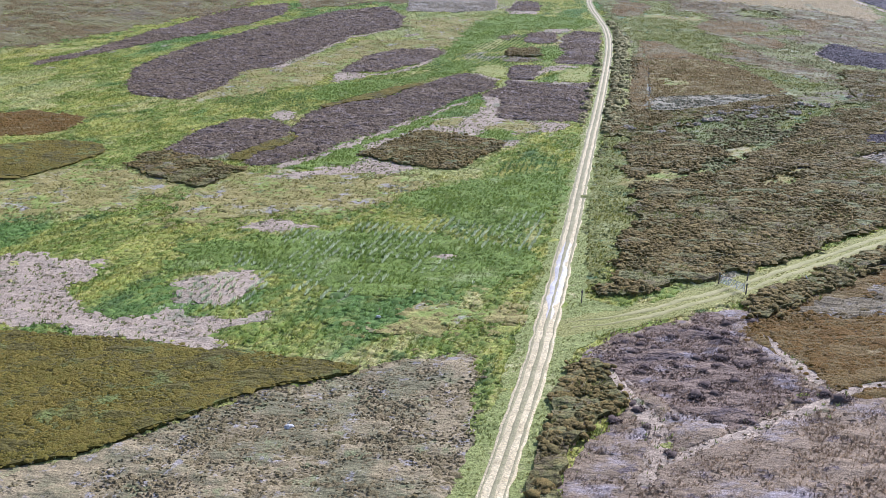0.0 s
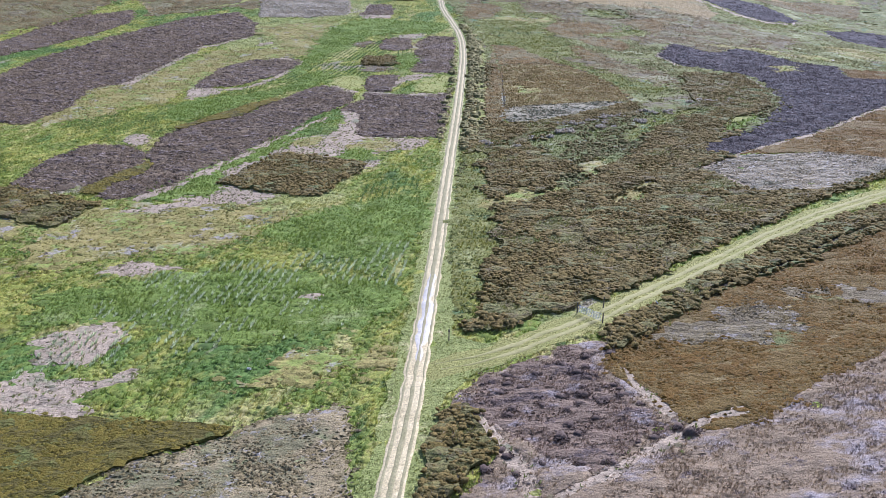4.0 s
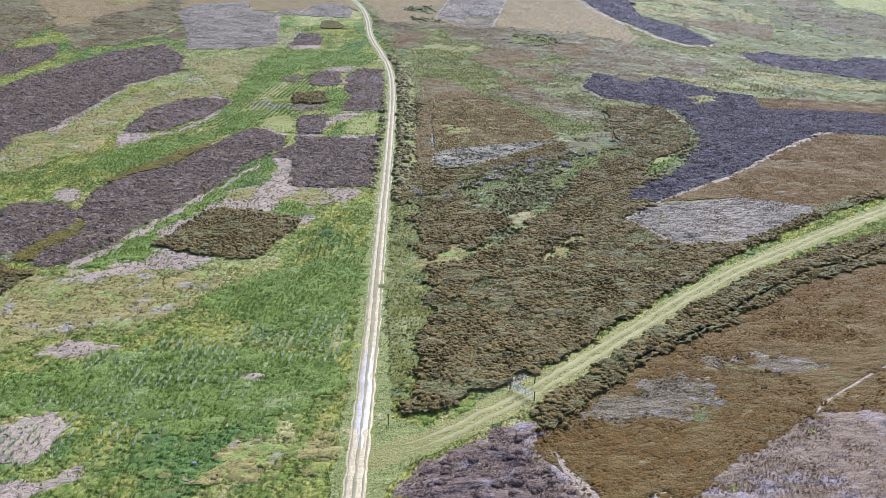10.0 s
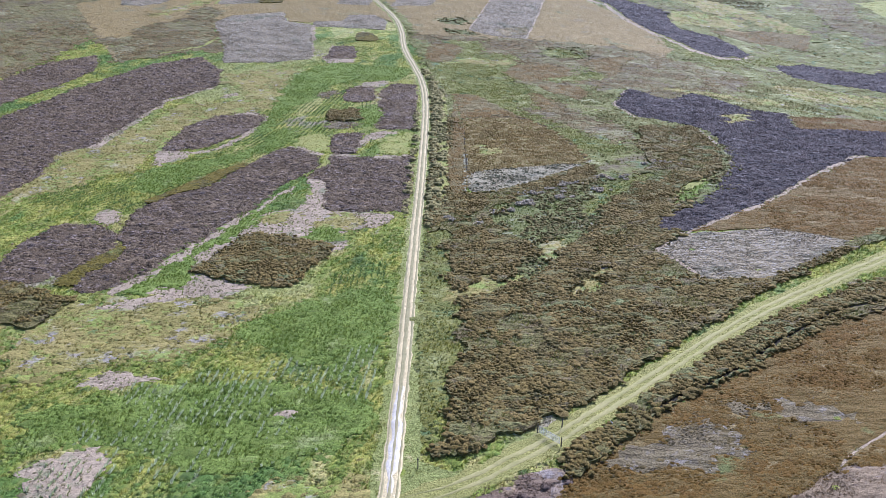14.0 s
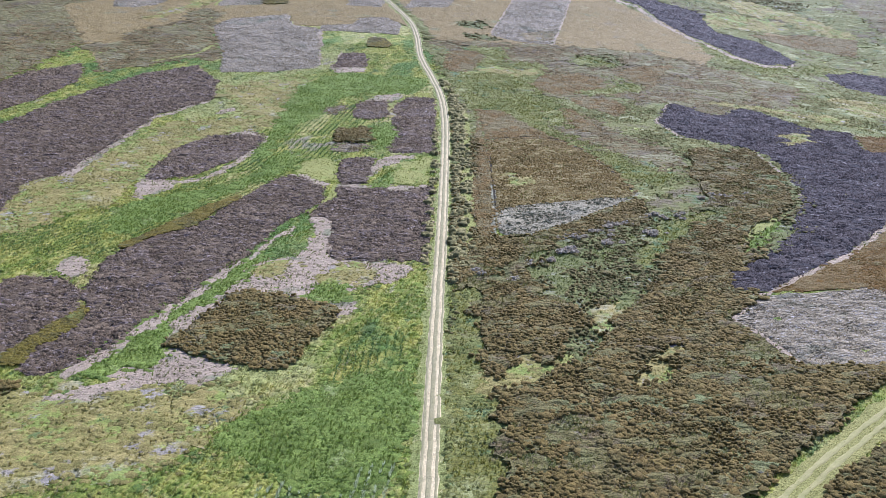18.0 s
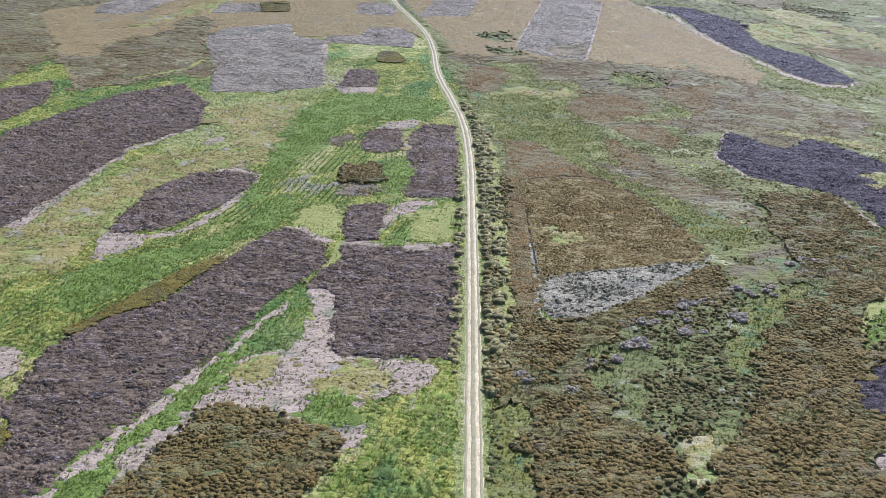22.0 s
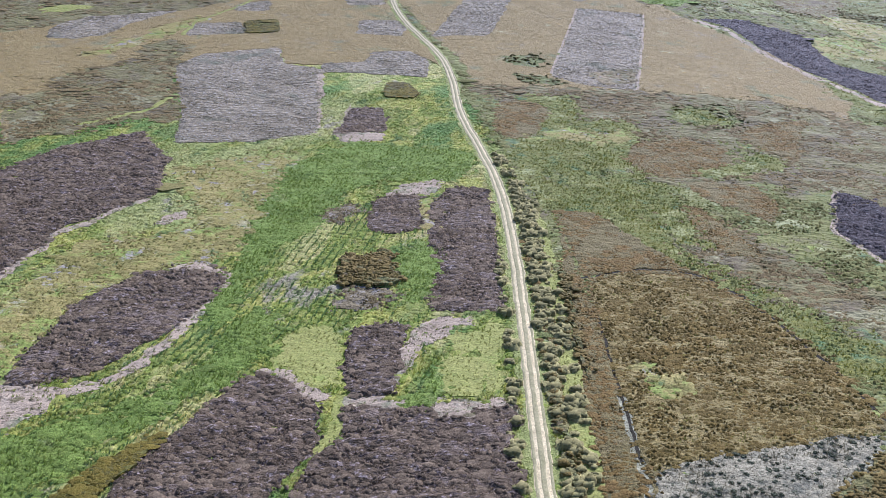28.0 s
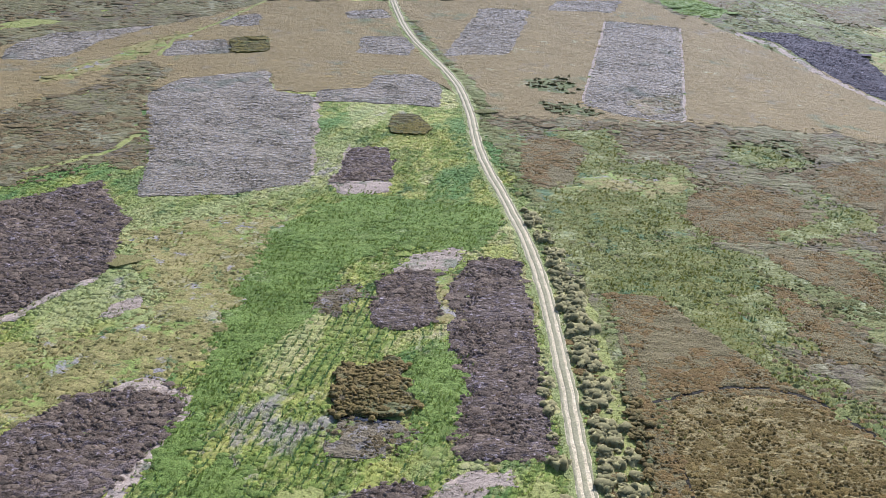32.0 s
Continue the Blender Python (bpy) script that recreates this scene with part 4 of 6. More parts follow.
    ("L", [(-35.8, 411.8), (-34.5, 423.3), (-33.6, 434.3), (-31.9, 436.7), (-33, 424.1), (-34.2, 413.1), (-21.9, 416.6), (-22.1, 410), (-27.9, 405.9), (-32.8, 406.2)]),  # L9b
    ("L", [(-58.3, 330.8), (-56.1, 334.1), (-49.9, 333.7), (-47.3, 331.5), (-46.7, 328.1), (-49.9, 330.5), (-54.1, 331.3)]),  # L4c
    ("L", [(-67.6, 352.3), (-64.9, 358.1), (-61.8, 360.6), (-61.1, 355.7), (-63.8, 351.6)]),  # L4d
    ("H", [(-26, 325.4), (-25.6, 338), (-15.8, 339.6), (-14.4, 332), (-15.8, 324.8)]),  # H5
    ("G", [(-44.6, 389.6), (-31.8, 396), (-3.8, 403.4), (-2.4, 381.4), (-19.4, 380.4), (-27.4, 372.8), (-33, 353.6), (-40.4, 339.4), (-41.8, 326.2), (-43, 307.8), (-47, 307.8), (-45, 330.2), (-46, 353.6), (-45.2, 374.6)]),  # G7
    ("G", [(-16, 339.8), (-10, 347), (-8, 331), (-9.2, 319), (-13.6, 318.6)]),  # G8
    ("G", [(-38.2, 398), (-27.6, 407.4), (1.6, 400.4), (-0.4, 385), (-17.8, 383), (-33.8, 383)]),  # G9
    ("Q", [(-26, 324.6), (-16.8, 324), (-17.2, 317.4), (-23.8, 316.4)]),  # Q3
    ("L", [(-13.6, 290), (-12, 305.8), (-9, 312.8), (-1.2, 313.8), (-5.2, 308), (-9.8, 302)]),  # L5
    ("L", [(-10.2, 284.2), (-5.4, 287.2), (0.2, 283.6), (-5.4, 282.4)]),  # L6
    ("L", [(-36.2, 295), (-31.2, 296.6), (-23, 288.4), (-24.8, 286.8), (-32.6, 294.4)]),  # L7
    ("G", [(-13.4, 285.2), (-6.2, 297), (-4.6, 290), (-10.2, 285.2)]),  # G4
    ("Y", [(-33.6, 305.8), (-24, 311.4), (-22.8, 298.2), (-23.6, 290.2), (-33, 296.6)]),  # Y1
    ("Y", [(-5.2, 305.8), (3.4, 312.8), (2, 288.8), (-5.4, 287.8), (-6.6, 297)]),  # Y2
    ("B", [(-34.6, 412.2), (-32.8, 434.4), (-23.4, 435.4), (-21.4, 415.8)]),  # B11
    ("N", [(-24, 446), (-23.8, 458.8), (-17.2, 459.2), (-13.6, 450.8), (-14.6, 444.2), (-22.4, 444.8)]),  # H6b
    ("K", [(-75, 402.4), (-79.4, 428.6), (-92, 471.2), (-86, 484.2), (-61.8, 493.4), (-58.6, 476), (-46.4, 472.4), (-40.6, 420.4), (-40.8, 412.2), (-56.6, 405)]),  # K1
    ("K", [(-45, 468), (-46.2, 477), (-31.4, 480.8), (-31.2, 491), (-18, 494.2), (-11.2, 485.6), (-11.2, 465.8), (-23.4, 467.8)]),  # K2
    ("K", [(-97, 504.6), (-97.2, 518.6), (-80.8, 522.6), (-75.8, 508.4)]),  # K3
    ("N", [(-79.8, 522.6), (-67.6, 526.4), (-64.6, 511), (-75.8, 508.4)]),  # N3
    ("K", [(-37.6, 512), (-37.4, 529), (-22.6, 531), (-19.4, 519.6), (-21.8, 511)]),  # K4
    ("K", [(-45.4, 555.4), (-31.8, 560.8), (-28.2, 551), (-42.8, 547.2)]),  # K5
    ("K", [(-10.4, 512.6), (3, 567.6), (21.8, 568.4), (10.4, 517.8)]),  # K6
    ("K", [(28.4, 474.6), (48.6, 564), (76.6, 565.6), (55, 464.6), (41, 465.4)]),  # K7
    ("W", [(17.6, 363.6), (26, 362.4), (40.2, 334.4), (48.4, 320.8), (55.4, 282), (53.8, 278.8), (21.8, 274.2), (18, 253.6), (18.6, 273), (19.6, 330.4)]),  # O4
    ("I", [(20.4, 328.4), (27.6, 331.2), (37.6, 331), (43.6, 326.6), (49.4, 316.2), (52.6, 305), (54.2, 293.6), (54.8, 284.4), (51.4, 278), (38.8, 275.4), (29.8, 272.2), (20.2, 269.4), (19, 277.6), (19.2, 298), (20, 318.2)]),  # O4i
    ("W", [(17.6, 360.2), (18.8, 329.6), (19.6, 314.4), (19.2, 288.4), (18.6, 265.8), (17.6, 250.2), (14.2, 248), (13.2, 257.2), (14.4, 275.4), (15.2, 298.2), (16, 326.8)]),  # H12
    ("U", [(19.6, 269.2), (25.8, 271.8), (41.2, 276.2), (53.8, 278.8), (40.6, 263.8), (27.4, 251.6), (20.8, 250.8), (18.6, 254.8)]),  # K8
    ("T", [(33.3, 182.7), (38.1, 191.2), (44.8, 197.8), (44.9, 193.4), (42.2, 184.1), (38.5, 180.8), (34.3, 181.7)]),  # C1
    ("T", [(30.9, 207.2), (33.9, 213.7), (36.9, 211.3), (38.6, 205.7), (35, 199.2), (31.7, 201)]),  # C4
    ("Y", [(23.5, 190), (24.7, 193.5), (27.7, 192.9), (26.7, 189.5)]),  # C5
    ("F", [(4.1, 129.2), (6.4, 130.1), (10.2, 138.6), (12.4, 158.2), (13.1, 185.8), (11.1, 221.5), (7, 222), (5.2, 185.4), (4.2, 156.1)]),  # C6
    ("D", [(35, 229.2), (51.8, 246.4), (48.6, 221.2), (39, 218.4)]),  # C2
    ("T", [(10.7, 181.1), (14, 190.6), (17.7, 193.3), (21.5, 192.2), (19.7, 183.9), (15.5, 179.3)]),  # C3
    ("M", [(45.8, 430.4), (76.6, 431.2), (131.4, 426), (102.8, 367.2), (86, 383.4), (65.8, 383.8), (46.2, 381.6), (42.8, 406.2)]),  # H7
    ("M", [(42.4, 363.6), (54.4, 358), (63, 337.8), (77.8, 316), (69.8, 299.4), (51.8, 326.6), (40.4, 344.6)]),  # H8
    ("M", [(13, 446), (27.8, 443), (22.8, 412.2), (9.8, 420)]),  # H9
    ("W", [(9.6, 348.6), (12.8, 346), (14.2, 327.8), (14, 306.2), (15.2, 288.8), (14.6, 264.6), (11.2, 264.6), (10.4, 279.8), (10.2, 306.2)]),  # H10
    ("F", [(14, 451.4), (32.4, 455), (33.8, 441.2), (28.4, 425.2), (45.8, 423.2), (41.8, 387), (11.4, 381.8), (10.4, 403.4), (18.4, 414.8), (25, 438)]),  # Z1
    ("W", [(8.8, 442.2), (17.4, 447.6), (24.2, 440.2), (18.6, 417), (11.2, 412.2), (6.8, 418.2)]),  # Z2
    ("K", [(27.8, 570.5), (32.8, 583.6), (59.1, 592.2), (53.2, 575.4)]),  # K6b
    ("K", [(-86.7, 536.3), (-85.6, 546.4), (-74.3, 551.1), (-72.7, 537.2)]),  # K5b
    ("D", [(13.6, 491.8), (19.2, 496.8), (25, 497.8), (28.2, 491), (24.6, 483.8), (16.6, 482.2)]),  # Z3
    ("D", [(15.8, 472.6), (24.6, 474.2), (31, 470.2), (30.6, 464), (23.6, 465.8)]),  # Z4
    ("W", [(44.6, 411), (59.2, 420.2), (70.6, 408.4), (66, 393), (48, 387.4), (40.4, 394.2)]),  # Z5
    ("D", [(61.6, 448.8), (82, 456.6), (80.8, 436.6), (68, 431.4), (58.4, 437.2)]),  # Z6
    ("M", [(83, 448.2), (102.8, 447), (86.2, 408.6), (76, 415.8)]),  # Z7
    ("R", [(41.6, 480.6), (59, 489.6), (56.2, 472.2), (43.6, 468.2)]),  # Z8
    ("W", [(43.3, 412.5), (59.1, 417), (69.8, 414.5), (72.6, 403.5), (59.2, 397.8), (49.6, 388.9), (43.8, 388.4), (39.4, 397.3)]),  # M2
    ("W", [(81.1, 434.9), (103.4, 448.4), (85.5, 407.2), (79, 412), (75.9, 424.4)]),  # M3
    ("W", [(44.1, 366.8), (50.3, 368.8), (52.7, 360.2), (55, 351.3), (56.6, 340.6), (49.6, 341.9), (46.7, 353.7)]),  # M4
    ("W", [(51.8, 385.1), (67.1, 384.5), (70.2, 371.7), (64.6, 359), (59.3, 367.3), (53.2, 373.1)]),  # M5
    ("F", [(24.1, 390.8), (36.9, 397.7), (42.3, 386.9), (44.9, 369.6), (46.7, 356.7), (46.7, 343.5), (40.4, 348.6), (38.5, 364.6), (29.9, 380.6)]),  # M6
    ("T", [(25.9, 425.9), (43.5, 421.8), (43.3, 412.5), (32.4, 411.2), (17.7, 412.9)]),  # M7
    ("F", [(73.8, 422.2), (83, 403.6), (79.8, 394), (72.7, 395.9), (57.5, 385.7), (58, 394.1), (71.4, 401.8)]),  # M8
    ("F", [(60.5, 446.1), (71.9, 450.1), (78.1, 438.2), (68.3, 433.9), (60.8, 436.8)]),  # M9
    ("F", [(29.2, 430), (46.1, 433.2), (48.8, 421.8), (43.2, 426), (31.1, 425.1)]),  # M10
    ("T", [(112, 344.2), (124.3, 354), (133.8, 367.5), (120.7, 340), (110.9, 332.7)]),  # M11
    ("T", [(98.9, 389), (108, 384.4), (117.9, 380.2), (133.9, 373.2), (144.3, 368.2), (149.8, 380.4), (129, 384.5), (111.9, 390.7)]),  # M12
    ("G", [(68.5, 239.4), (74.3, 248), (84.4, 260.8), (83.6, 255.8), (76.5, 245), (69.3, 237.2)]),  # M13
    ("Y", [(69.4, 245), (76.6, 255.8), (89.1, 269.8), (88.9, 266.2), (75.4, 249.5), (69.5, 242.2)]),  # M14
    ("F", [(52.1, 252.7), (63.9, 264), (71, 269.3), (70, 262.3), (57.1, 248.1), (47.4, 229.6), (46.6, 234.6)]),  # M15
    ("D", [(25.2, 234), (32, 237.6), (44.9, 229.7), (42.6, 216.2), (32.4, 216.7), (25.9, 223.4)]),  # M16
    ("T", [(22.7, 297.3), (30.9, 295.4), (30.7, 288.5), (23.3, 288.3)]),  # M17
    ("Y", [(8.8, 232), (9.6, 257), (10.6, 300), (11.2, 340), (13.4, 340), (12.8, 300), (11.6, 257), (11, 232)]),  # YS
    ("L", [(87.8, 383.4), (77, 356.8), (81, 338.4), (79.8, 338.2), (75.8, 357), (86.6, 383.8)]),  # W1
    ("L", [(99, 326.2), (99.6, 305.4), (98.6, 286.8), (95.8, 275.2), (94.4, 275.4), (97.4, 286.8), (98.4, 305.4), (97.8, 326.2)]),  # W2
    ("D", [(70, 237.4), (78.8, 248.2), (91.4, 273.8), (98.8, 301.4), (101.8, 300.6), (94.2, 272.8), (81.4, 246.8), (72.2, 235.4)]),  # GB
    # bank shadow at the edge of the grey field, painted as a dark strip
    ("Z", [(58.8, 201.2), (61.2, 193.6), (63.4, 186.8), (62.2, 186.4), (60, 193.4), (57.8, 200.8)]),  # W6
    ("L", [(62.4, 186.4), (58, 201.8), (56.4, 205.4), (59.4, 209.8), (65.4, 215.2), (66, 214.6), (60.2, 209), (57.4, 205.2), (59, 202.2), (63.4, 186.6)]),  # W7
    ("L", [(60.1, 117.7), (64.9, 122.3), (70.7, 126.3), (78.7, 130.8), (78.9, 130.4), (71, 125.9), (65.2, 121.9), (60.4, 117.3)]),  # W9
    ("L", [(28, 474.8), (37, 516.2), (48.2, 564), (49, 563.8), (37.8, 516), (28.8, 474.6)]),  # W10
    ("L", [(77, 565.6), (64.6, 506), (55.4, 464.4), (40.8, 463.4), (40.8, 464.2), (54.6, 464.6), (63.8, 506.2), (76.2, 565.8)]),  # W11
    ("Y", [(-105.2, 416.2), (-97, 422.8), (-89.2, 429.6), (-86.8, 441.6), (-84.8, 441.4), (-87.4, 428.8), (-95.6, 421.2), (-104, 414.6)]),  # W13
    ("Y", [(-98.6, 504.6), (-97.6, 521.8), (-86.8, 540.6), (-75.8, 566.2), (-74.4, 565.6), (-85.6, 540), (-96.2, 521.4), (-97.2, 504.4)]),  # W14
    ("Y", [(12.4, 360.2), (12.6, 343.4), (13.8, 323.2), (14.2, 303.6), (13.6, 286.2), (11.8, 286.4), (12.4, 303.6), (12, 323.2), (10.8, 343.2), (10.6, 360.2)]),  # W15
    ("Y", [(14.6, 364), (15, 311.6), (13.6, 283.6), (13.4, 264.2), (12.6, 248), (10.8, 248), (11.6, 264.2), (11.8, 283.6), (13.2, 311.6), (12.8, 364)]),  # W16
    ("Y", [(-24.6, 274.4), (-21.8, 280.8), (-22.4, 288), (-20.8, 288.2), (-20.2, 280.4), (-23.2, 273.8)]),  # W22
]


def strip(line, left, right):
    """The outline of a strip along a line, from left to right of it."""
    d = np.gradient(line, axis=0)
    d /= np.hypot(d[:, 0], d[:, 1])[:, None]
    side = np.column_stack([d[:, 1], -d[:, 0]])
    return np.vstack([line + side * np.broadcast_to(left, len(line))[:, None], (line + side * np.broadcast_to(right, len(line))[:, None])[::-1]])


HALF = [1.32, 1.3, 1.3, 1.2, 1.2]
ty = TRACK[::6, 1]
vl = np.interp(ty, [40, 100, 125, 160, 260, 300, 600], [3.6, 3.0, 2.6, 2.4, 2.2, 2.1, 2.3])
vr = np.interp(ty, [40, 90, 112, 135, 160, 600], [2.6, 2.6, 4.0, 3.6, 2.0, 1.9])
COVER = [(key, rounded(p)) for key, p in PATCHES]
# painted shadow lines (Z) and trodden edges, by their middle lines
for key, wide, middle in (("S", 0.6, [(19.2, 288.4), (18.3, 267.4), (17.3, 254), (19.6, 250.2), (22.1, 249.1), (30.8, 255.6), (40.4, 263.6), (52.8, 277), (55.7, 282.4)]),
                          ("Z", 0.36, [(18.8, 329.6), (31.1, 333.3), (39.7, 332.2), (46.4, 323.4), (52.2, 301.3), (54.8, 281.8)]),
                          ("L", 0.75, [(8.9, 104.4), (12.3, 95.9), (13.9, 90), (12.2, 82.6)]),
                          ("L", 0.7, [(12.8, 85.7), (20.5, 91.5), (29.6, 98.5), (37.6, 103.1)]),
                          ("Z", 0.24, [(19.6, 314.4), (19.4, 298.2), (19.1, 283.6), (18.8, 271.2)]),
                          ("Z", 0.5, [(41.6, 136.1), (46.8, 140.7), (53.4, 144.7), (66.8, 156.8), (81.4, 168.3), (90.2, 171.5), (102, 180.5)])):
    COVER += [(key, strip(along(middle, 2.0), -wide, wide))]
COVER += [("V", strip(TRACK[::6], -vl, vr)), ("A", strip(LANE[2::5], -2.7, 2.6))]
COVER += [("X", strip(TRACK[::4], -np.interp(TRACK[::4, 1], [40, 90, 125, 150, 600], HALF) + 0.12, np.interp(TRACK[::4, 1], [40, 90, 125, 150, 600], HALF) - 0.12))]
KINDS["X"] = dict(edge=0.06)


def breadth(p):
    """About how wide a patch is: twice its area by its rim."""
    q = np.roll(p, 1, 0)
    return abs((p[:, 0] * q[:, 1] - q[:, 0] * p[:, 1]).sum()) / np.hypot(*(p - q).T).sum()


EDGES = [ragged(p, 1.4 if p[:, 1].mean() > 400 else 0.7, min(KINDS[key]["edge"], (0.8 if key in "QT" else 0.45) * breadth(p))) for key, p in COVER]
rng = np.random.default_rng(7)


LATTICE = np.random.default_rng(3).uniform(-1, 1, (512, 512))


def wander(x, y, scale, seed=0.0):
    """A smooth random field between -1 and 1, without a repeat that shows."""
    total = 0
    for octave, weight in ((1.0, 1.0), (2.3, 0.5)):
        u, v = x / scale * octave + seed * 17.3, y / scale * octave + seed * 9.1
        i, j = np.floor(u).astype(int), np.floor(v).astype(int)
        f, g = u - i, v - j
        f, g = f * f * (3 - 2 * f), g * g * (3 - 2 * g)
        at = lambda p, q: LATTICE[p % 512, q % 512]
        total = total + weight * ((at(i, j) * (1 - f) + at(i + 1, j) * f) * (1 - g) + (at(i, j + 1) * (1 - f) + at(i + 1, j + 1) * f) * g)
    return np.clip(total * 1.1, -1, 1)


def sheet(name, i, mat, lift, skirt=0.3, spacing=2.5, rough=0.0):
    """A sheet of cover over the ground inside an outline, cut out where later covers lie, with a rim that goes down into the ground."""
    line = EDGES[i]
    lo, hi = line.min(0), line.max(0)
    later = [e for e in EDGES[i + 1:] if (e.min(0) < hi).all() and (e.max(0) > lo).all()]
    s = spacing if (hi - lo).max() < 90 or spacing < 2 else spacing * 1.6
    if rough:
        s = (0.5 if rough > 0.35 else 0.65) if line[:, 1].mean() < 340 else 1.3 if line[:, 1].mean() < 430 else 2.2
    ax, ay = np.meshgrid(np.arange(lo[0], hi[0], s), np.arange(lo[1], hi[1], s))
    ax, ay = ax.ravel() + rng.uniform(-0.3, 0.3, ax.size) * s, ay.ravel() + rng.uniform(-0.3, 0.3, ay.size) * s
    keep = inside(line, ax, ay)
    pts, edges = [Vector(p) for p in zip(ax[keep], ay[keep])], []
    for e in [line] + later:
        n, m = len(pts), len(e)
        pts += [Vector(p) for p in e]
        edges += [(n + k, n + (k + 1) % m) for k in range(m)]
    vs, _, fs, _, _, _ = geometry.delaunay_2d_cdt(pts, edges, [], 0, 1e-4)
    v = np.array([(p.x, p.y) for p in vs])
    tri = np.array([f for f in fs if len(f) == 3])
    mid = v[tri].mean(1)
    keep = inside(line, mid[:, 0], mid[:, 1])
    for e in later:
        keep &= ~inside(e, mid[:, 0], mid[:, 1])
    tri = tri[keep]
    used, tri = np.unique(tri.ravel(), return_inverse=True)
    tri, v = tri.reshape(-1, 3), v[used]
    lumps = wander(v[:, 0] * 0.55, v[:, 1], 2.6 * max(s, 0.6), i) * 0.8 + wander(v[:, 0] * 0.6, v[:, 1], 1.3 * max(s, 0.6), i + 0.5) * 0.7
    verts = np.column_stack([v, relief(v[:, 0], v[:, 1]) + lift + rough * np.maximum(lumps, -0.35) + 0.3 * rough])
    # the rim: every edge that has one triangle only
    pairs = np.concatenate([tri[:, (0, 1)], tri[:, (1, 2)], tri[:, (2, 0)]])
    code = np.sort(pairs, 1) @ np.array([len(v), 1])
    _, first, count = np.unique(code, return_index=True, return_counts=True)
    rim = pairs[first[count == 1]]
    ends, back = np.unique(rim.ravel(), return_inverse=True)
    back = back.reshape(-1, 2) + len(verts) + len(ends)
    if lift < 0.2:
        verts[ends, 2] = relief(v[ends, 0], v[ends, 1]) + 0.9 * lift
    low = verts[ends] - (0, 0, lift + skirt)
    over = back - len(ends)
    quads = np.column_stack([over[:, 1], over[:, 0], back[:, 0], back[:, 1]])
    flat = np.concatenate([tri.ravel(), quads.ravel()])
    starts = np.concatenate([np.arange(len(tri)) * 3, len(tri) * 3 + np.arange(len(quads)) * 4])
    return fast_mesh(name, np.vstack([verts, verts[ends], low]), flat, starts, mat)


def domes(name, x, y, z, size, tall, mat, sides=5, grow=1.0):
    """Low bushy clumps, each an uneven dome of its own."""
    n, m = len(x), 2 * sides + 1
    ang = np.arange(sides) / sides * 2 * np.pi
    t = np.vstack([np.column_stack([np.cos(ang), np.sin(ang), np.full(sides, -0.3)]), np.column_stack([0.74 * np.cos(ang + 0.5), 0.74 * np.sin(ang + 0.5), np.full(sides, 0.68)]), [(0, 0, 1.0)]])
    r = rng.lognormal(0, 0.3, n) * size * grow * (1 + 0.25 * wander(x, y, 4.0))
    h = rng.uniform(0.35, 1.3, n) * tall * (1 + 0.35 * wander(x, y, 6.0, 3.0))
    turn = rng.uniform(0, 2 * np.pi, n)
    v = t[None] * (1 + rng.uniform(-0.4, 0.4, (n, m, 1)))
    flat = rng.uniform(0.8, 1.25, (n, 1))
    vx, vy = v[..., 0] * r[:, None] * flat, v[..., 1] * r[:, None] / flat
    c, s = np.cos(turn)[:, None], np.sin(turn)[:, None]
    out = np.stack([vx * c - vy * s + x[:, None], vx * s + vy * c + y[:, None], v[..., 2] * h[:, None] + z[:, None]], -1).reshape(-1, 3)
    quad = np.array([(i, (i + 1) % sides, sides + (i + 1) % sides, sides + i) for i in range(sides)]).ravel()
    tri = np.array([(sides + i, sides + (i + 1) % sides, 2 * sides) for i in range(sides)]).ravel()
    flatf = (np.concatenate([quad, tri])[None] + m * np.arange(n)[:, None]).ravel()
    st = np.concatenate([np.arange(sides) * 4, sides * 4 + np.arange(sides) * 3])
    starts = (st[None] + 7 * sides * np.arange(n)[:, None]).ravel()
    return fast_mesh(name, out, flatf, starts, mat)


def stubs(name, x, y, z, size, tall, mat, grow=1.0):
    """Jagged little stools of cut or burnt stems."""
    n = len(x)
    ang = rng.uniform(0, 2 * np.pi, (n, 1)) + np.arange(4) * np.pi / 2 + rng.uniform(-0.5, 0.5, (n, 4))
    r = rng.lognormal(0, 0.35, (n, 1)) * np.reshape(np.broadcast_to(size * grow, n), (n, 1)) * rng.uniform(0.6, 1.4, (n, 4)) * (1 + 0.25 * wander(x, y, 3.0))[:, None]
    base = np.stack([x[:, None] + np.cos(ang) * r * 1.3, y[:, None] + np.sin(ang) * r * 0.8, np.broadcast_to(z[:, None] - 0.04, (n, 4))], -1)
    top = np.stack([x + rng.uniform(-0.6, 0.6, n) * size, y + rng.uniform(-0.6, 0.6, n) * size, z + rng.uniform(0.4, 1.5, n) * tall * (1 + 0.5 * wander(x, y, 5.0, 7.0))], -1)[:, None]
    v = np.concatenate([base, top], 1).reshape(-1, 3)
    one = np.array([(0, 1, 4), (1, 2, 4), (2, 3, 4), (3, 0, 4)]).ravel()
    f = (one[None] + 5 * np.arange(n)[:, None]).ravel()
    return fast_mesh(name, v, f, np.arange(0, len(f), 3), mat, smooth=False)


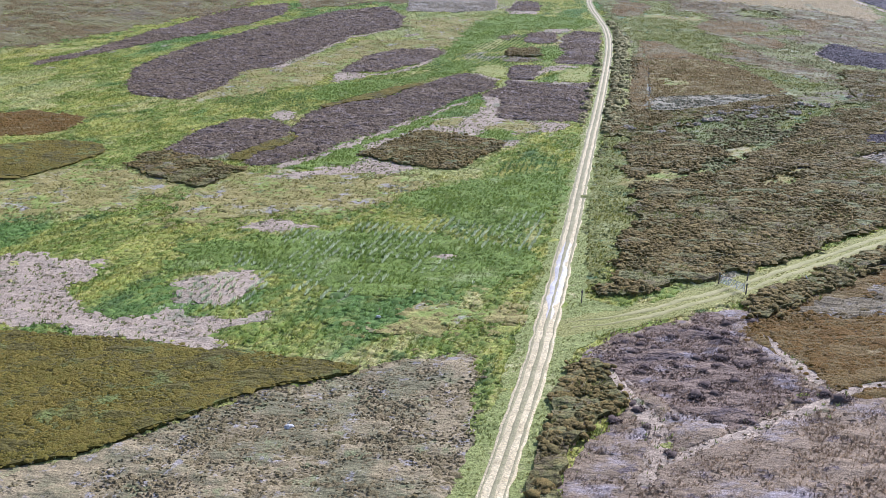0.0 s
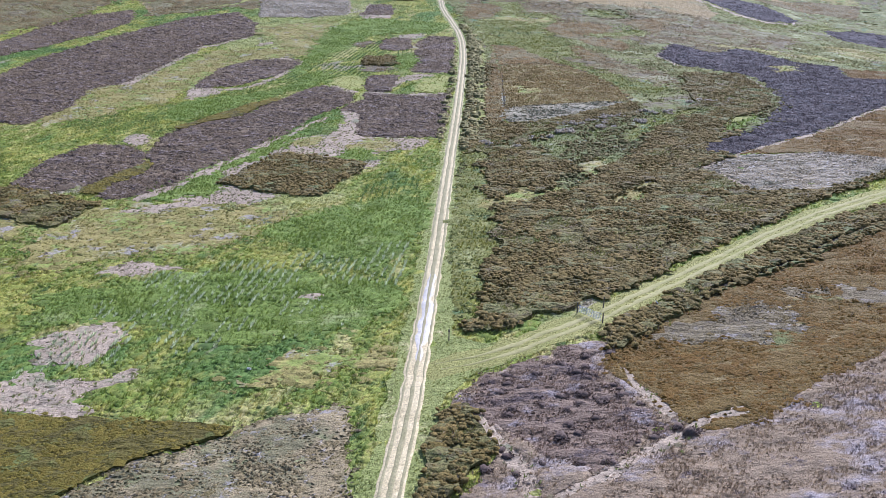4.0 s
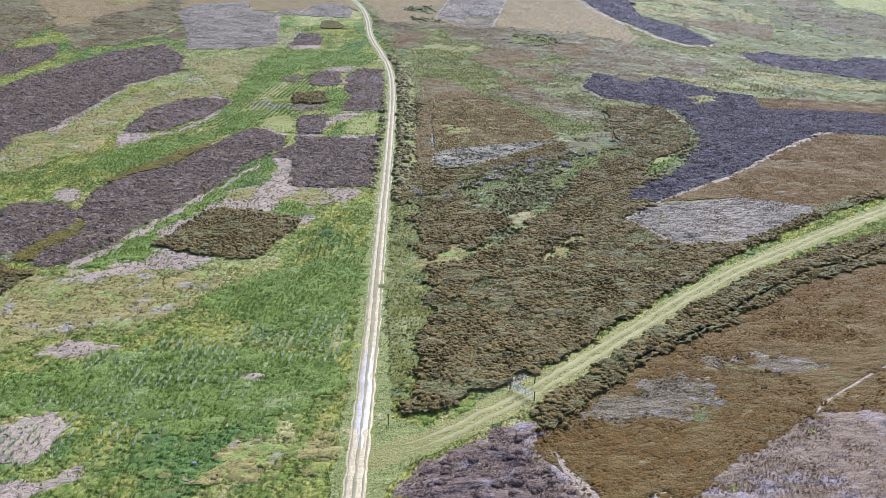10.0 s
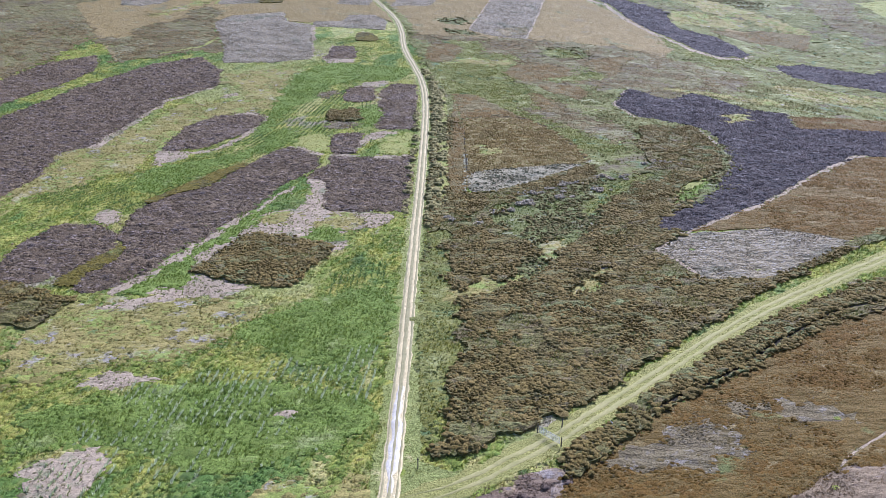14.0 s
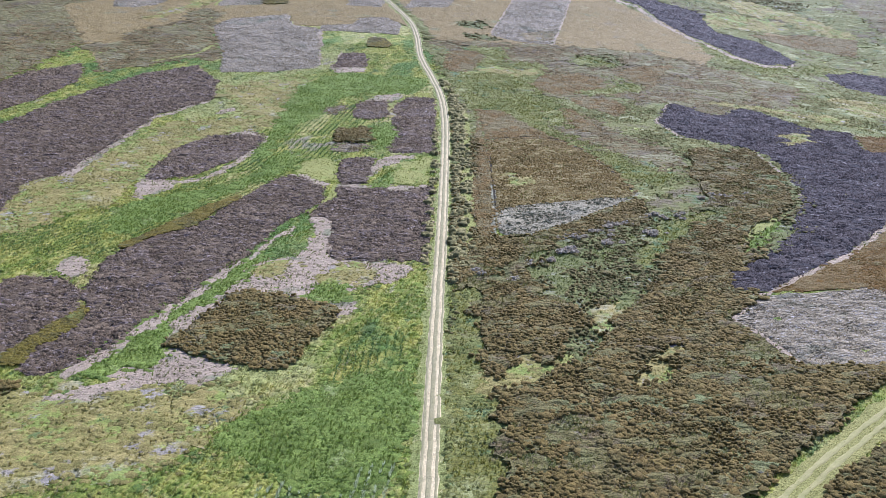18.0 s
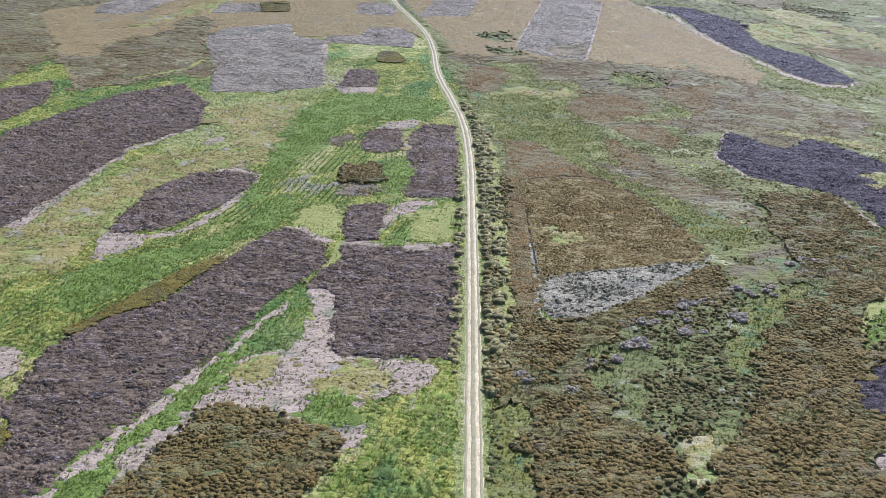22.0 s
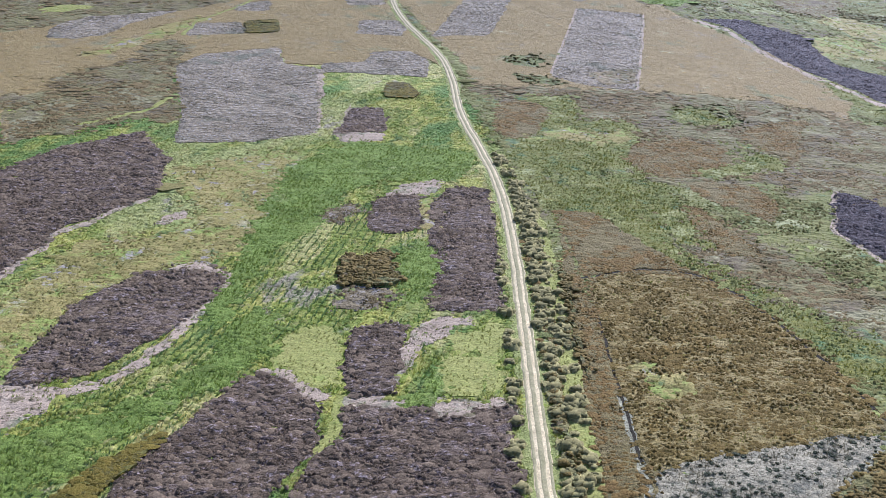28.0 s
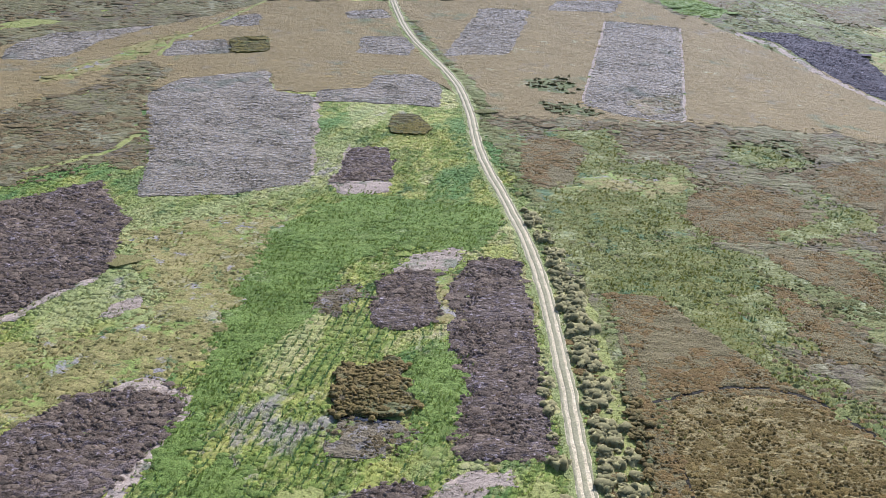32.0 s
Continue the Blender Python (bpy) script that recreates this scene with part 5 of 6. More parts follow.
def blades(name, x, y, z, size, tall, mat, count=6, thick=1.0, grow=1.0):
    """Tufts of grass: a fan of narrow blades each, bent a little by the wind."""
    n = len(x)
    ang = rng.uniform(0, 2 * np.pi, (n, count))
    size = np.broadcast_to(size * grow, n)[:, None]
    reach = rng.uniform(0.35, 1.0, (n, count)) * size
    h = rng.uniform(0.5, 1.2, (n, count)) * tall * (1 + 0.4 * wander(x, y, 5.0))[:, None]
    wide = rng.uniform(0.05, 0.11, (n, count)) * (0.6 + size) * thick
    ca, sa = np.cos(ang), np.sin(ang)
    bx, by = x[:, None] + ca * reach * 0.25, y[:, None] + sa * reach * 0.25
    tips = np.stack([x[:, None] + ca * reach + 0.3 * h, y[:, None] + sa * reach + 0.4 * h, z[:, None] + h], -1)
    left = np.stack([bx - sa * wide, by + ca * wide, np.broadcast_to(z[:, None] - 0.05, bx.shape)], -1)
    right = np.stack([bx + sa * wide, by - ca * wide, np.broadcast_to(z[:, None] - 0.05, bx.shape)], -1)
    v = np.stack([left, right, tips], 2).reshape(-1, 3)
    k = len(v)
    return fast_mesh(name, v, np.arange(k), np.arange(0, k, 3), mat, smooth=False)


def twigs(name, x, y, z, size, tall, mat, grow=1.0):
    return blades(name, x, y, z, size, tall, mat, 4, 0.75, grow)


def mounds(name, x, y, z, size, tall, mat, grow=1.0):
    """Low soft cushions with a short uneven ridge each, cheaper than the tall clumps."""
    n = len(x)
    ang = rng.uniform(0, 2 * np.pi, (n, 1)) + np.arange(5) * np.pi / 2.5 + rng.uniform(-0.35, 0.35, (n, 5))
    r = (rng.lognormal(0, 0.4, n) * size * grow * (1 + 0.25 * wander(x, y, 4.0)))[:, None] * rng.uniform(0.7, 1.3, (n, 5))
    h = rng.uniform(0.4, 1.3, n) * tall * (1 + 0.4 * wander(x, y, 6.0, 3.0))
    base_z = z[:, None] - 0.12 * tall - 0.03 + np.zeros((n, 5))
    ring = np.stack([x[:, None] + np.cos(ang) * r * 1.15, y[:, None] + np.sin(ang) * r * 0.9, base_z], -1)
    # the ridge runs between the first and the third corner
    lean = rng.uniform(0.25, 0.55, (n, 1))
    top = np.stack([np.concatenate([x[:, None] + np.cos(ang[:, k:k + 1]) * r[:, k:k + 1] * lean * 1.15 for k in (0, 2)], 1), np.concatenate([y[:, None] + np.sin(ang[:, k:k + 1]) * r[:, k:k + 1] * lean * 0.9 for k in (0, 2)], 1), z[:, None] + h[:, None] * rng.uniform(0.75, 1.1, (n, 2))], -1)
    v = np.concatenate([ring, top], 1).reshape(-1, 3)
    one = np.array([(0, 1, 5), (1, 6, 5), (1, 2, 6), (2, 3, 6), (3, 4, 5), (3, 5, 6), (4, 0, 5)]).ravel()
    f = (one[None] + 7 * np.arange(n)[:, None]).ravel()
    return fast_mesh(name, v, f, np.arange(0, len(f), 3), mat)


SHAPES = {"mound": (mounds, "cushions"), "dome": (domes, "clumps"), "stub": (stubs, "stubble"), "blade": (blades, "tufts"), "twig": (twigs, "twigs")}


def scatter(lo, hi, density):
    s = 1 / math.sqrt(density)
    ax, ay = np.meshgrid(np.arange(lo[0], hi[0], s), np.arange(lo[1], hi[1], s))
    return ax.ravel() + rng.uniform(-0.6, 0.6, ax.size) * s, ay.ravel() + rng.uniform(-0.6, 0.6, ay.size) * s


def clear_of(i, x, y, stray=0.5):
    """Drops the points that lie in a later cover, or outside what is ever seen; a few stray over the rim."""
    keep = np.abs(x) < 30 + 0.55 * y
    x, y = x[keep], y[keep]
    dx, dy = rng.normal(0, stray, (2, len(x)))
    for (key, _), e in list(zip(COVER, EDGES))[i + 1:]:
        if len(x) and e[:, 0].min() < x.max() and e[:, 0].max() > x.min() and e[:, 1].min() < y.max() and e[:, 1].max() > y.min():
            firm = 0.0 if key == "X" else 0.3 if key in "VAZN" else 1.0
            keep = ~inside(e, x + dx * firm, y + dy * firm)
            x, y, dx, dy = x[keep], y[keep], dx[keep], dy[keep]
    return x, y


for i, ((key, line), edge) in enumerate(zip(COVER, EDGES)):
    if key == "X":
        continue
    k = KINDS[key]
    far = line[:, 1].mean() > 400
    top = new(k["name"], sheet(k["name"], i, k["sheet"], k["lift"], spacing=1.0 if key in "VA" else 2.5, rough=k["rough"]))
    tagged(top, k["label"], k["category"], k["name"].replace("_", " ") + " patches", "structure" if key in "VAZ" else "stuff")
    for shape, density, size, tall, mat in k["layers"]:
        make, word = SHAPES[shape]
        stray = STRAY.get(key, 0.6)
        x, y = scatter(edge.min(0) - stray, edge.max(0) + stray, density)
        dx, dy = rng.normal(0, stray, (2, len(x)))
        keep = inside(edge, x + dx, y + dy)
        x, y = x[keep], y[keep]
        share = np.clip(1 - (y - 340) / 170, 0.14 if shape == "mound" else 0.22, 1)
        keep = rng.uniform(size=len(x)) < share
        x, y = clear_of(i, x[keep], y[keep], 0.3 if key in "VAZ" else 0.6)
        if shape in ("blade", "twig"):
            keep = wander(x, y, 2.5, i) > rng.uniform(-1.6, 0.2, len(x))
            x, y = x[keep], y[keep]
        if key in GAPS:
            bare = 0.7 * wander(x, y, 11.0, 2.0) + 0.5 * wander(x, y, 3.2, 4.0) + rng.uniform(-0.12, 0.12, len(x))
            if key == "I":
                bare = 0.6 * wander(x, y, 2.8, 2.0) + 0.6 * wander(x, y, 1.2, 4.0)
            keep = bare > GAPS[key] - 0.2 if shape == "blade" else bare < GAPS[key] + (0.3 if shape in ("stub", "twig") else 0)
            x, y = x[keep], y[keep]
        if key in "VA":
            keep = far_from(TRACK, x, y) > 1.6
            x, y = x[keep], y[keep]
        if len(x) < 3:
            continue
        grow = np.clip(1 - (y - 340) / 170, 0.3, 1) ** -0.5
        child = new(word, make(word, x, y, relief(x, y) + k["lift"] + 0.3 * k["rough"], size, tall, mat, grow=grow))
        child.parent = top
        tagged(child, kind="stuff")

# ---- grass over the open ground ----
for shape, density, size, tall, mat, reach in (("blade", 1.3, 0.5, 0.3, tuft_mat, 450), ("mound", 1.0, 0.55, 0.2, tussock_mat, 450), ("blade", 1.5, 0.42, 0.36, tuft_mat, 300)):
    make, word = SHAPES[shape]
    x, y = scatter((-190, 70), (230, reach), density)
    x, y = clear_of(-1, x, y)
    keep = wander(x, y, 3.5, density) > rng.uniform(-1.5, 0.3, len(x))
    x, y = x[keep], y[keep]
    tagged(new("grass_" + word, make(word, x, y, relief(x, y), size, tall, mat, **(dict(thick=0.75) if shape == "blade" else {}))), "rough moor grass, green to straw", "grass", kind="stuff")

# ---- track and lane ----
gravel_mat = surface("track gravel", [(0.525, 0.4, 0.172), (0.625, 0.488, 0.228)], [(0.338, 0.251, 0.096), (0.7, 0.555, 0.28)], 0.35, 2.4, 0.6, isle=0.0, bump=0.6, reach=0.06)
middle_mat = surface("track middle", [(0.27, 0.228, 0.09), (0.335, 0.278, 0.12)], [(0.192, 0.176, 0.052), (0.4, 0.328, 0.15)], 0.15, 2.5, 0.4, isle=0.0, bump=0.5, reach=0.08)
rut_mat = surface("lane rut", [(0.303, 0.268, 0.0706), (0.377, 0.314, 0.0999)], [(0.251, 0.24, 0.0528), (0.418, 0.342, 0.124)], 0.15, 2.0, 0.2, bump=0.5, reach=0.08)


def ribbon(name, line, left, right, lift, mat, wobble=0.15, bow=0.0):
    """A strip along a line, from left to right of it (metres; left is negative), sunk into the ground at its rims."""
    d = np.gradient(line, axis=0)
    d /= np.hypot(d[:, 0], d[:, 1])[:, None]
    side = np.column_stack([d[:, 1], -d[:, 0]])
    n = len(line)
    wl = np.array([noise.noise(Vector((p[0] * 0.35, p[1] * 0.35, 3.1))) + 0.6 * noise.noise(Vector((p[0] * 1.3, p[1] * 1.3, 5.1))) for p in line]) * wobble
    wr = np.array([noise.noise(Vector((p[0] * 0.35, p[1] * 0.35, 9.7))) + 0.6 * noise.noise(Vector((p[0] * 1.3, p[1] * 1.3, 1.1))) for p in line]) * wobble
    a, b = np.broadcast_to(left, n) + wl, np.broadcast_to(right, n) + wr
    cols = []
    for f, drop, out in ((0, -0.16, -0.22), (0, 0, 0), (0.33, bow, 0), (0.67, bow, 0), (1, 0, 0), (1, -0.16, 0.22)):
        p = line + side * (a + (b - a) * f + out)[:, None]
        cols.append(np.column_stack([p, relief(p[:, 0], p[:, 1]) + lift + drop]))
    v = np.stack(cols, 1).reshape(-1, 3)
    c = len(cols)
    k = (np.arange(n - 1)[:, None] * c + np.arange(c - 1)).ravel()
    f = np.stack([k, k + 1, k + c + 1, k + c], -1).ravel()
    return fast_mesh(name, v, f, np.arange(0, len(f), 4), mat)


ty = TRACK[:, 1]
half = np.interp(ty, [40, 90, 125, 150, 600], HALF)
track = tagged(new("track", ribbon("track", TRACK, -half, half, 0.09, gravel_mat, 0.25, -0.03)), "pale sandy stone farm track with two wheel ruts", "track", kind="structure")
mid_line = TRACK
mw = np.interp(mid_line[:, 1], [40, 110, 126, 150, 600], [0.2, 0.14, 0.12, 0.26, 0.3])
for off in (-1.0, 0.0, 1.0):
    w = mw if off == 0 else mw * 0.45
    o = new("middle_strip" if off == 0 else "edge_strip", ribbon("strip", mid_line, off * 1.02 - w, off * 1.02 + w, 0.13, middle_mat, 0.14))
    o.parent = track
wet_mat = surface("wet track mud", [(0.47, 0.398, 0.288), (0.58, 0.504, 0.387)], [(0.33, 0.262, 0.18), (0.66, 0.582, 0.459)], 0.3, 1.8, 0.25, bump=0.4, reach=0.06, rough=0.45)
wet_line = TRACK[(ty > 118) & (ty < 152)]
ww = np.interp(wet_line[:, 1], [118, 126, 140, 152], [0.1, 0.75, 0.7, 0.05])
o = new("wet_patch", ribbon("wet_patch", wet_line, -ww, ww, 0.11, wet_mat, 0.5))
o.parent = track
lane = bpy.data.objects["lane"]
rw = np.interp(np.arange(len(LANE) - 4), [0, 9, 400], [0.02, 0.34, 0.34])
for off in (-0.85, 0.85):
    o = new("wheel_rut", ribbon("wheel_rut", LANE[4:], off - rw, off + rw, 0.1, rut_mat, 0.3))
    o.parent = lane


# ---- things ----
def plain(name, color, rough=0.6, metal=0.0, grain=8.0, vary=0.25):
    mat = surface(name, [tuple(c * 0.8 for c in color), color], [tuple(c * 0.7 for c in color), tuple(min(1.0, c * 1.2) for c in color)], 1.5, grain, vary, rough=rough, bump=0.3, reach=0.01)
    mat.node_tree.nodes["Principled BSDF"].inputs["Metallic"].default_value = metal
    return mat


wood_mat = plain("weathered post wood", (0.16, 0.13, 0.1), 0.85)
steel_mat = plain("galvanised steel", (0.55, 0.56, 0.57), 0.4, 0.7)
stone_mat = plain("pale stone", (0.5, 0.46, 0.38), 0.8, 0.0, 5.0)
stake_mat = plain("white painted stake", (0.75, 0.75, 0.72), 0.6)


def part(name, bm, material, parent, label=""):
    me = bpy.data.meshes.new(name)
    bm.to_mesh(me)
    bm.free()
    me.materials.append(material)
    ob = new(name, me)
    ob.parent = parent
    if label:
        tagged(ob, label)
    return ob


def rod(a, b, r, sides=8, taper=1.0):
    """A round bar from a to b."""
    bm = bmesh.new()
    a, b = Vector(a), Vector(b)
    m = (b - a).to_track_quat("Z", "Y").to_matrix().to_4x4()
    bmesh.ops.create_cone(bm, cap_ends=True, segments=sides, radius1=r, radius2=r * taper, depth=(b - a).length, matrix=Matrix.Translation((a + b) / 2) @ m)
    return bm


def base(name, x, y, label, category, group=""):
    ob = new(name)
    ob.location = (x, y, float(relief(x, y)))
    ob.empty_display_size = 0.2
    return tagged(ob, label, category, group)


# field gate across the lane, between two posts
ga, gb = Vector((22.9, 131.4)), Vector((25.5, 127.6))
gate = base("field_gate", *ga, "galvanised steel field gate standing across the grassy lane", "gate")
gd = gb - ga
rise = float(relief(*gb) - relief(*ga))
for k in range(7):
    h = 0.22 + 0.16 * k
    part("bar", rod((0.12 * gd.x / gd.length, 0.12 * gd.y / gd.length, h + 0.08), (gd.x * 0.97, gd.y * 0.97, h + rise + 0.08), 0.024), steel_mat, gate)
for f in (0.03, 0.35, 0.66, 0.97):
    part("stile", rod((gd.x * f, gd.y * f, 0.28 + rise * f), (gd.x * f, gd.y * f, 1.28 + rise * f), 0.026), steel_mat, gate)
part("brace", rod((gd.x * 0.03, gd.y * 0.03, 0.3), (gd.x * 0.5, gd.y * 0.5, 1.25 + rise * 0.5), 0.02), steel_mat, gate)
for x, y, h, lean in ((22.8, 131.55, 1.5, 0.02), (25.6, 127.45, 1.45, 0.03), (26.4, 132.6, 1.6, 0.1)):
    pt = base("gate_post", x, y, "dark weathered round wooden post by the lane gate", "post", "posts at the lane gate")
    part("shaft", rod((0, 0, -0.3), (lean, 0, h), 0.09, 10, 0.9), wood_mat, pt)
    part("cap", rod((lean, 0, h), (lean, 0, h + 0.05), 0.08, 10, 0.4), wood_mat, pt)
pt = base("waymark_post", 5.7, 124.0, "slim dark wooden marker post on the grass at the junction", "post")
part("shaft", rod((0, 0, -0.3), (0, 0, 1.75), 0.07, 8, 0.9), wood_mat, pt)
part("sign_board", rod((0, -0.05, 1.45), (0, 0.05, 1.45), 0.13, 12), wood_mat, pt)
pt = base("leaning_stake", 34.0, 131.6, "short white stake leaning in the heather bank", "stake")
part("shaft", rod((0, 0, -0.1), (-0.75, 0.25, 0.85), 0.06, 8, 0.8), stake_mat, pt)


def boulder(seed, sx, sy, sz):
    bm = bmesh.new()
    bmesh.ops.create_icosphere(bm, subdivisions=3, radius=1)
    for v in bm.verts:
        n = noise.noise(v.co * 1.3 + Vector((seed, 0, 0))) * 0.35 + noise.noise(v.co * 3.5 + Vector((0, seed, 0))) * 0.12
        v.co *= 1 + n
        v.co.x, v.co.y, v.co.z = v.co.x * sx, v.co.y * sy, max(-0.3, v.co.z) * sz
    return bm


for x, y, sx, sy, sz, seed in ((-20.9, 90.6, 0.5, 0.36, 0.26, 1.0), (-18.7, 118.0, 0.3, 0.2, 0.2, 5.0)):
    me = bpy.data.meshes.new("boulder")
    bm = boulder(seed, sx, sy, sz)
    bm.to_mesh(me)
    bm.free()
    me.materials.append(stone_mat)
    ob = tagged(new("boulder", me), "pale grey-white stone lying in low heath", "stone")
    ob.location = (x, y, float(relief(x, y)) + 0.12)

# single bushes that stand out
bush_mats = [surface("bush " + n, b, f, 0.3, 3.0, 0.3, bump=0.8, reach=0.1, thin=0.2) for n, b, f in (
    ("heather", [(0.26, 0.215, 0.055), (0.35, 0.28, 0.075)], [(0.22, 0.21, 0.05), (0.42, 0.34, 0.105)]),
    ("maroon", [(0.115, 0.074, 0.05), (0.15, 0.1, 0.066)], [(0.09, 0.06, 0.042), (0.2, 0.14, 0.098)]),
    ("rush", [(0.075, 0.085, 0.04), (0.11, 0.115, 0.055)], [(0.065, 0.075, 0.033), (0.16, 0.155, 0.085)]))]


def bush(name, mat, lumps, size, tall, spikes):
    """A bush of several rounded lumps with leafy sprigs standing out of them."""
    a = rng.uniform(0, 2 * np.pi, lumps)
    r = np.sqrt(rng.uniform(0, 1, lumps)) * size * 0.6
    x, y = np.cos(a) * r, np.sin(a) * r
    body = domes("foliage", x, y, np.zeros(lumps), size * 0.55, tall, mat, 7)
    a = rng.uniform(0, 2 * np.pi, spikes)
    r = np.sqrt(rng.uniform(0, 1, spikes)) * size * 0.8
    sprigs = blades("foliage_spray", np.cos(a) * r, np.sin(a) * r, np.full(spikes, tall * 0.35), 0.3, tall * 0.7, mat, 5)
    ob = new(name)
    for word, me in (("foliage", body), ("foliage_spray", sprigs)):
        c = tagged(new(word, me), kind="stuff")
        c.parent = ob
    return ob


DEAD = [(35.6, 249.9, 7), (41, 253.1, 8), (46, 256.8, 8), (52.3, 251.5, 9), (41.9, 245.1, 10), (26, 235.4, 8), (32, 240.8, 8), (19.2, 225.2, 6), (13.8, 230, 5), (60.3, 262.1, 6), (54.1, 263.2, 5), (79.4, 278.6, 7), (72.4, 278.6, 6)]
ROW = "heather bushes along the track"
kinds = [tagged(bush("heather_bush", bush_mats[0], 11, 0.8, 0.62, 8), "dark rounded heather bush beside the track", "bush", ROW) for _ in range(3)]
spots = []
for off, lo, hi, gap in ((3.0, 225, 400, 1.35), (4.7, 228, 395, 1.6), (6.4, 236, 372, 3.0), (-3.0, 286, 335, 3.0), (-3.4, 225, 283, 3.0)):
    for p in TRACK[(TRACK[:, 1] > lo) & (TRACK[:, 1] < hi)]:
        if rng.uniform() < 1.0 / gap * 0.9:
            spots.append((p[0] + off + rng.uniform(-0.5, 0.5), p[1] + rng.uniform(-0.5, 0.5), rng.uniform(0.85, 1.55)))
for n, (x, y, s) in enumerate(spots[:290]):
    m4 = pose(x, y, float(relief(x, y)) - 0.02, 0, 0, float(rng.uniform(0, 360))) @ Matrix.Diagonal((s, s, s * float(rng.uniform(0.62, 0.85)), 1))
    if n < 3:
        kinds[n].matrix_basis = m4
    else:
        copy_thing(kinds[n % 3], m4)
dark = tagged(bush("burnt_bush", bush_mats[1], 6, 0.9, 0.7, 40), "dark maroon heather bush in bleached stubble", "bush", "dark bushes in the stubble")
first = True
for x, y, s in ((30.6, 98.5, 1.5), (29.5, 99.5, 1.2), (18.5, 101, 1.3), (17.6, 98.8, 1.5), (19.5, 99.6, 1.0), (21.5, 103, 0.9), (12.6, 92.5, 0.8), (15.2, 94.5, 0.7), (20.5, 108, 1.2), (22.3, 106.3, 0.9), (12.0, 96.0, 1.0), (9.8, 93.5, 1.2), (11.2, 97.4, 1.0), (14.4, 88.0, 1.0), (25.3, 118.5, 1.1), (22.2, 117.6, 1.2), (19.0, 115.8, 1.1), (16.2, 113.6, 1.0), (26.6, 105, 0.9), (24.6, 110, 0.8)):
    m4 = pose(x, y, float(relief(x, y)) + 0.03, 0, 0, float(rng.uniform(0, 360))) @ Matrix.Diagonal((s * 0.75, s * 0.75, s * 0.5, 1))
    if first:
        dark.matrix_basis, first = m4, False
    else:
        copy_thing(dark, m4)
pick = [e for (k, _), e in zip(COVER, EDGES) if k == "C"][0]
x, y = scatter(pick.min(0), pick.max(0), 0.45)
keep = inside(pick, x, y) & (wander(x, y, 5.0, 6.0) > rng.uniform(-0.1, 0.5, len(x)))
for px, py in zip(x[keep], y[keep]):
    s = float(rng.uniform(0.35, 0.9))
    copy_thing(dark, pose(px, py, float(relief(px, py)) + 0.03, 0, 0, float(rng.uniform(0, 360))) @ Matrix.Diagonal((s, s, s * 0.6, 1)))
rush = tagged(bush("rush_tuft", bush_mats[2], 3, 0.45, 0.45, 30), "dark green rush tuft in bleached heath", "rushes", "rush tufts in the bleached heath")
pick = [e for (k, _), e in zip(COVER, EDGES) if k == "U"][0]
x, y = scatter(pick.min(0), pick.max(0), 0.8)
keep = inside(pick, x, y) & (wander(x, y, 4.0, 8.0) > rng.uniform(-0.7, 0.3, len(x)))
for n, (px, py) in enumerate(zip(x[keep], y[keep])):
    m4 = pose(px, py, float(relief(px, py)) + 0.02, 0, 0, float(rng.uniform(0, 360))) @ Matrix.Diagonal((*[float(rng.uniform(0.5, 1.05))] * 2, float(rng.uniform(0.6, 0.9)), 1))
    if n == 0:
        rush.matrix_basis = m4
    else:
        copy_thing(rush, m4)

dead_mat = surface("dead heather twigs", [(0.5, 0.42, 0.28), (0.6, 0.51, 0.36)], [(0.36, 0.29, 0.18), (0.7, 0.61, 0.45)], 0.3, 2.0, 0.3, bump=0.3, reach=0.05, thin=0.55)
dead = tagged(bush("dead_bush", dead_mat, 3, 0.5, 0.3, 40), "bleached grey dead heather bush among living heather", "bush", "dead bushes in the heather")
first = True
for cx, cy, count in DEAD:
    for _ in range(count):
        x, y = cx + float(rng.normal(0, 1.7)), cy + float(rng.normal(0, 1.1))
        s = float(rng.uniform(0.55, 1.35))
        m4 = pose(x, y, float(relief(x, y)) + 0.3, 0, 0, float(rng.uniform(0, 360))) @ Matrix.Diagonal((s * 1.2, s * 1.2, s * 0.9, 1))
        if first:
            dead.matrix_basis, first = m4, False
        else:
            copy_thing(dead, m4)

# a narrow dark glossy strip before a heather block
gloss_mat = bpy.data.materials.new("dark gloss")
gloss_mat.use_nodes = True
wb = gloss_mat.node_tree.nodes["Principled BSDF"]
wb.inputs["Base Color"].default_value = (0.02, 0.022, 0.02, 1)
wb.inputs["Roughness"].default_value = 0.12
tagged(new("dark_strip", ribbon("dark_strip", along([(-24.2, 325.3), (-20.5, 324.3), (-16.3, 323.9)], 0.5), -0.5, 0.45, 0.06, gloss_mat, 0.3)), "narrow dark glossy strip before a heather block", "water", kind="structure")

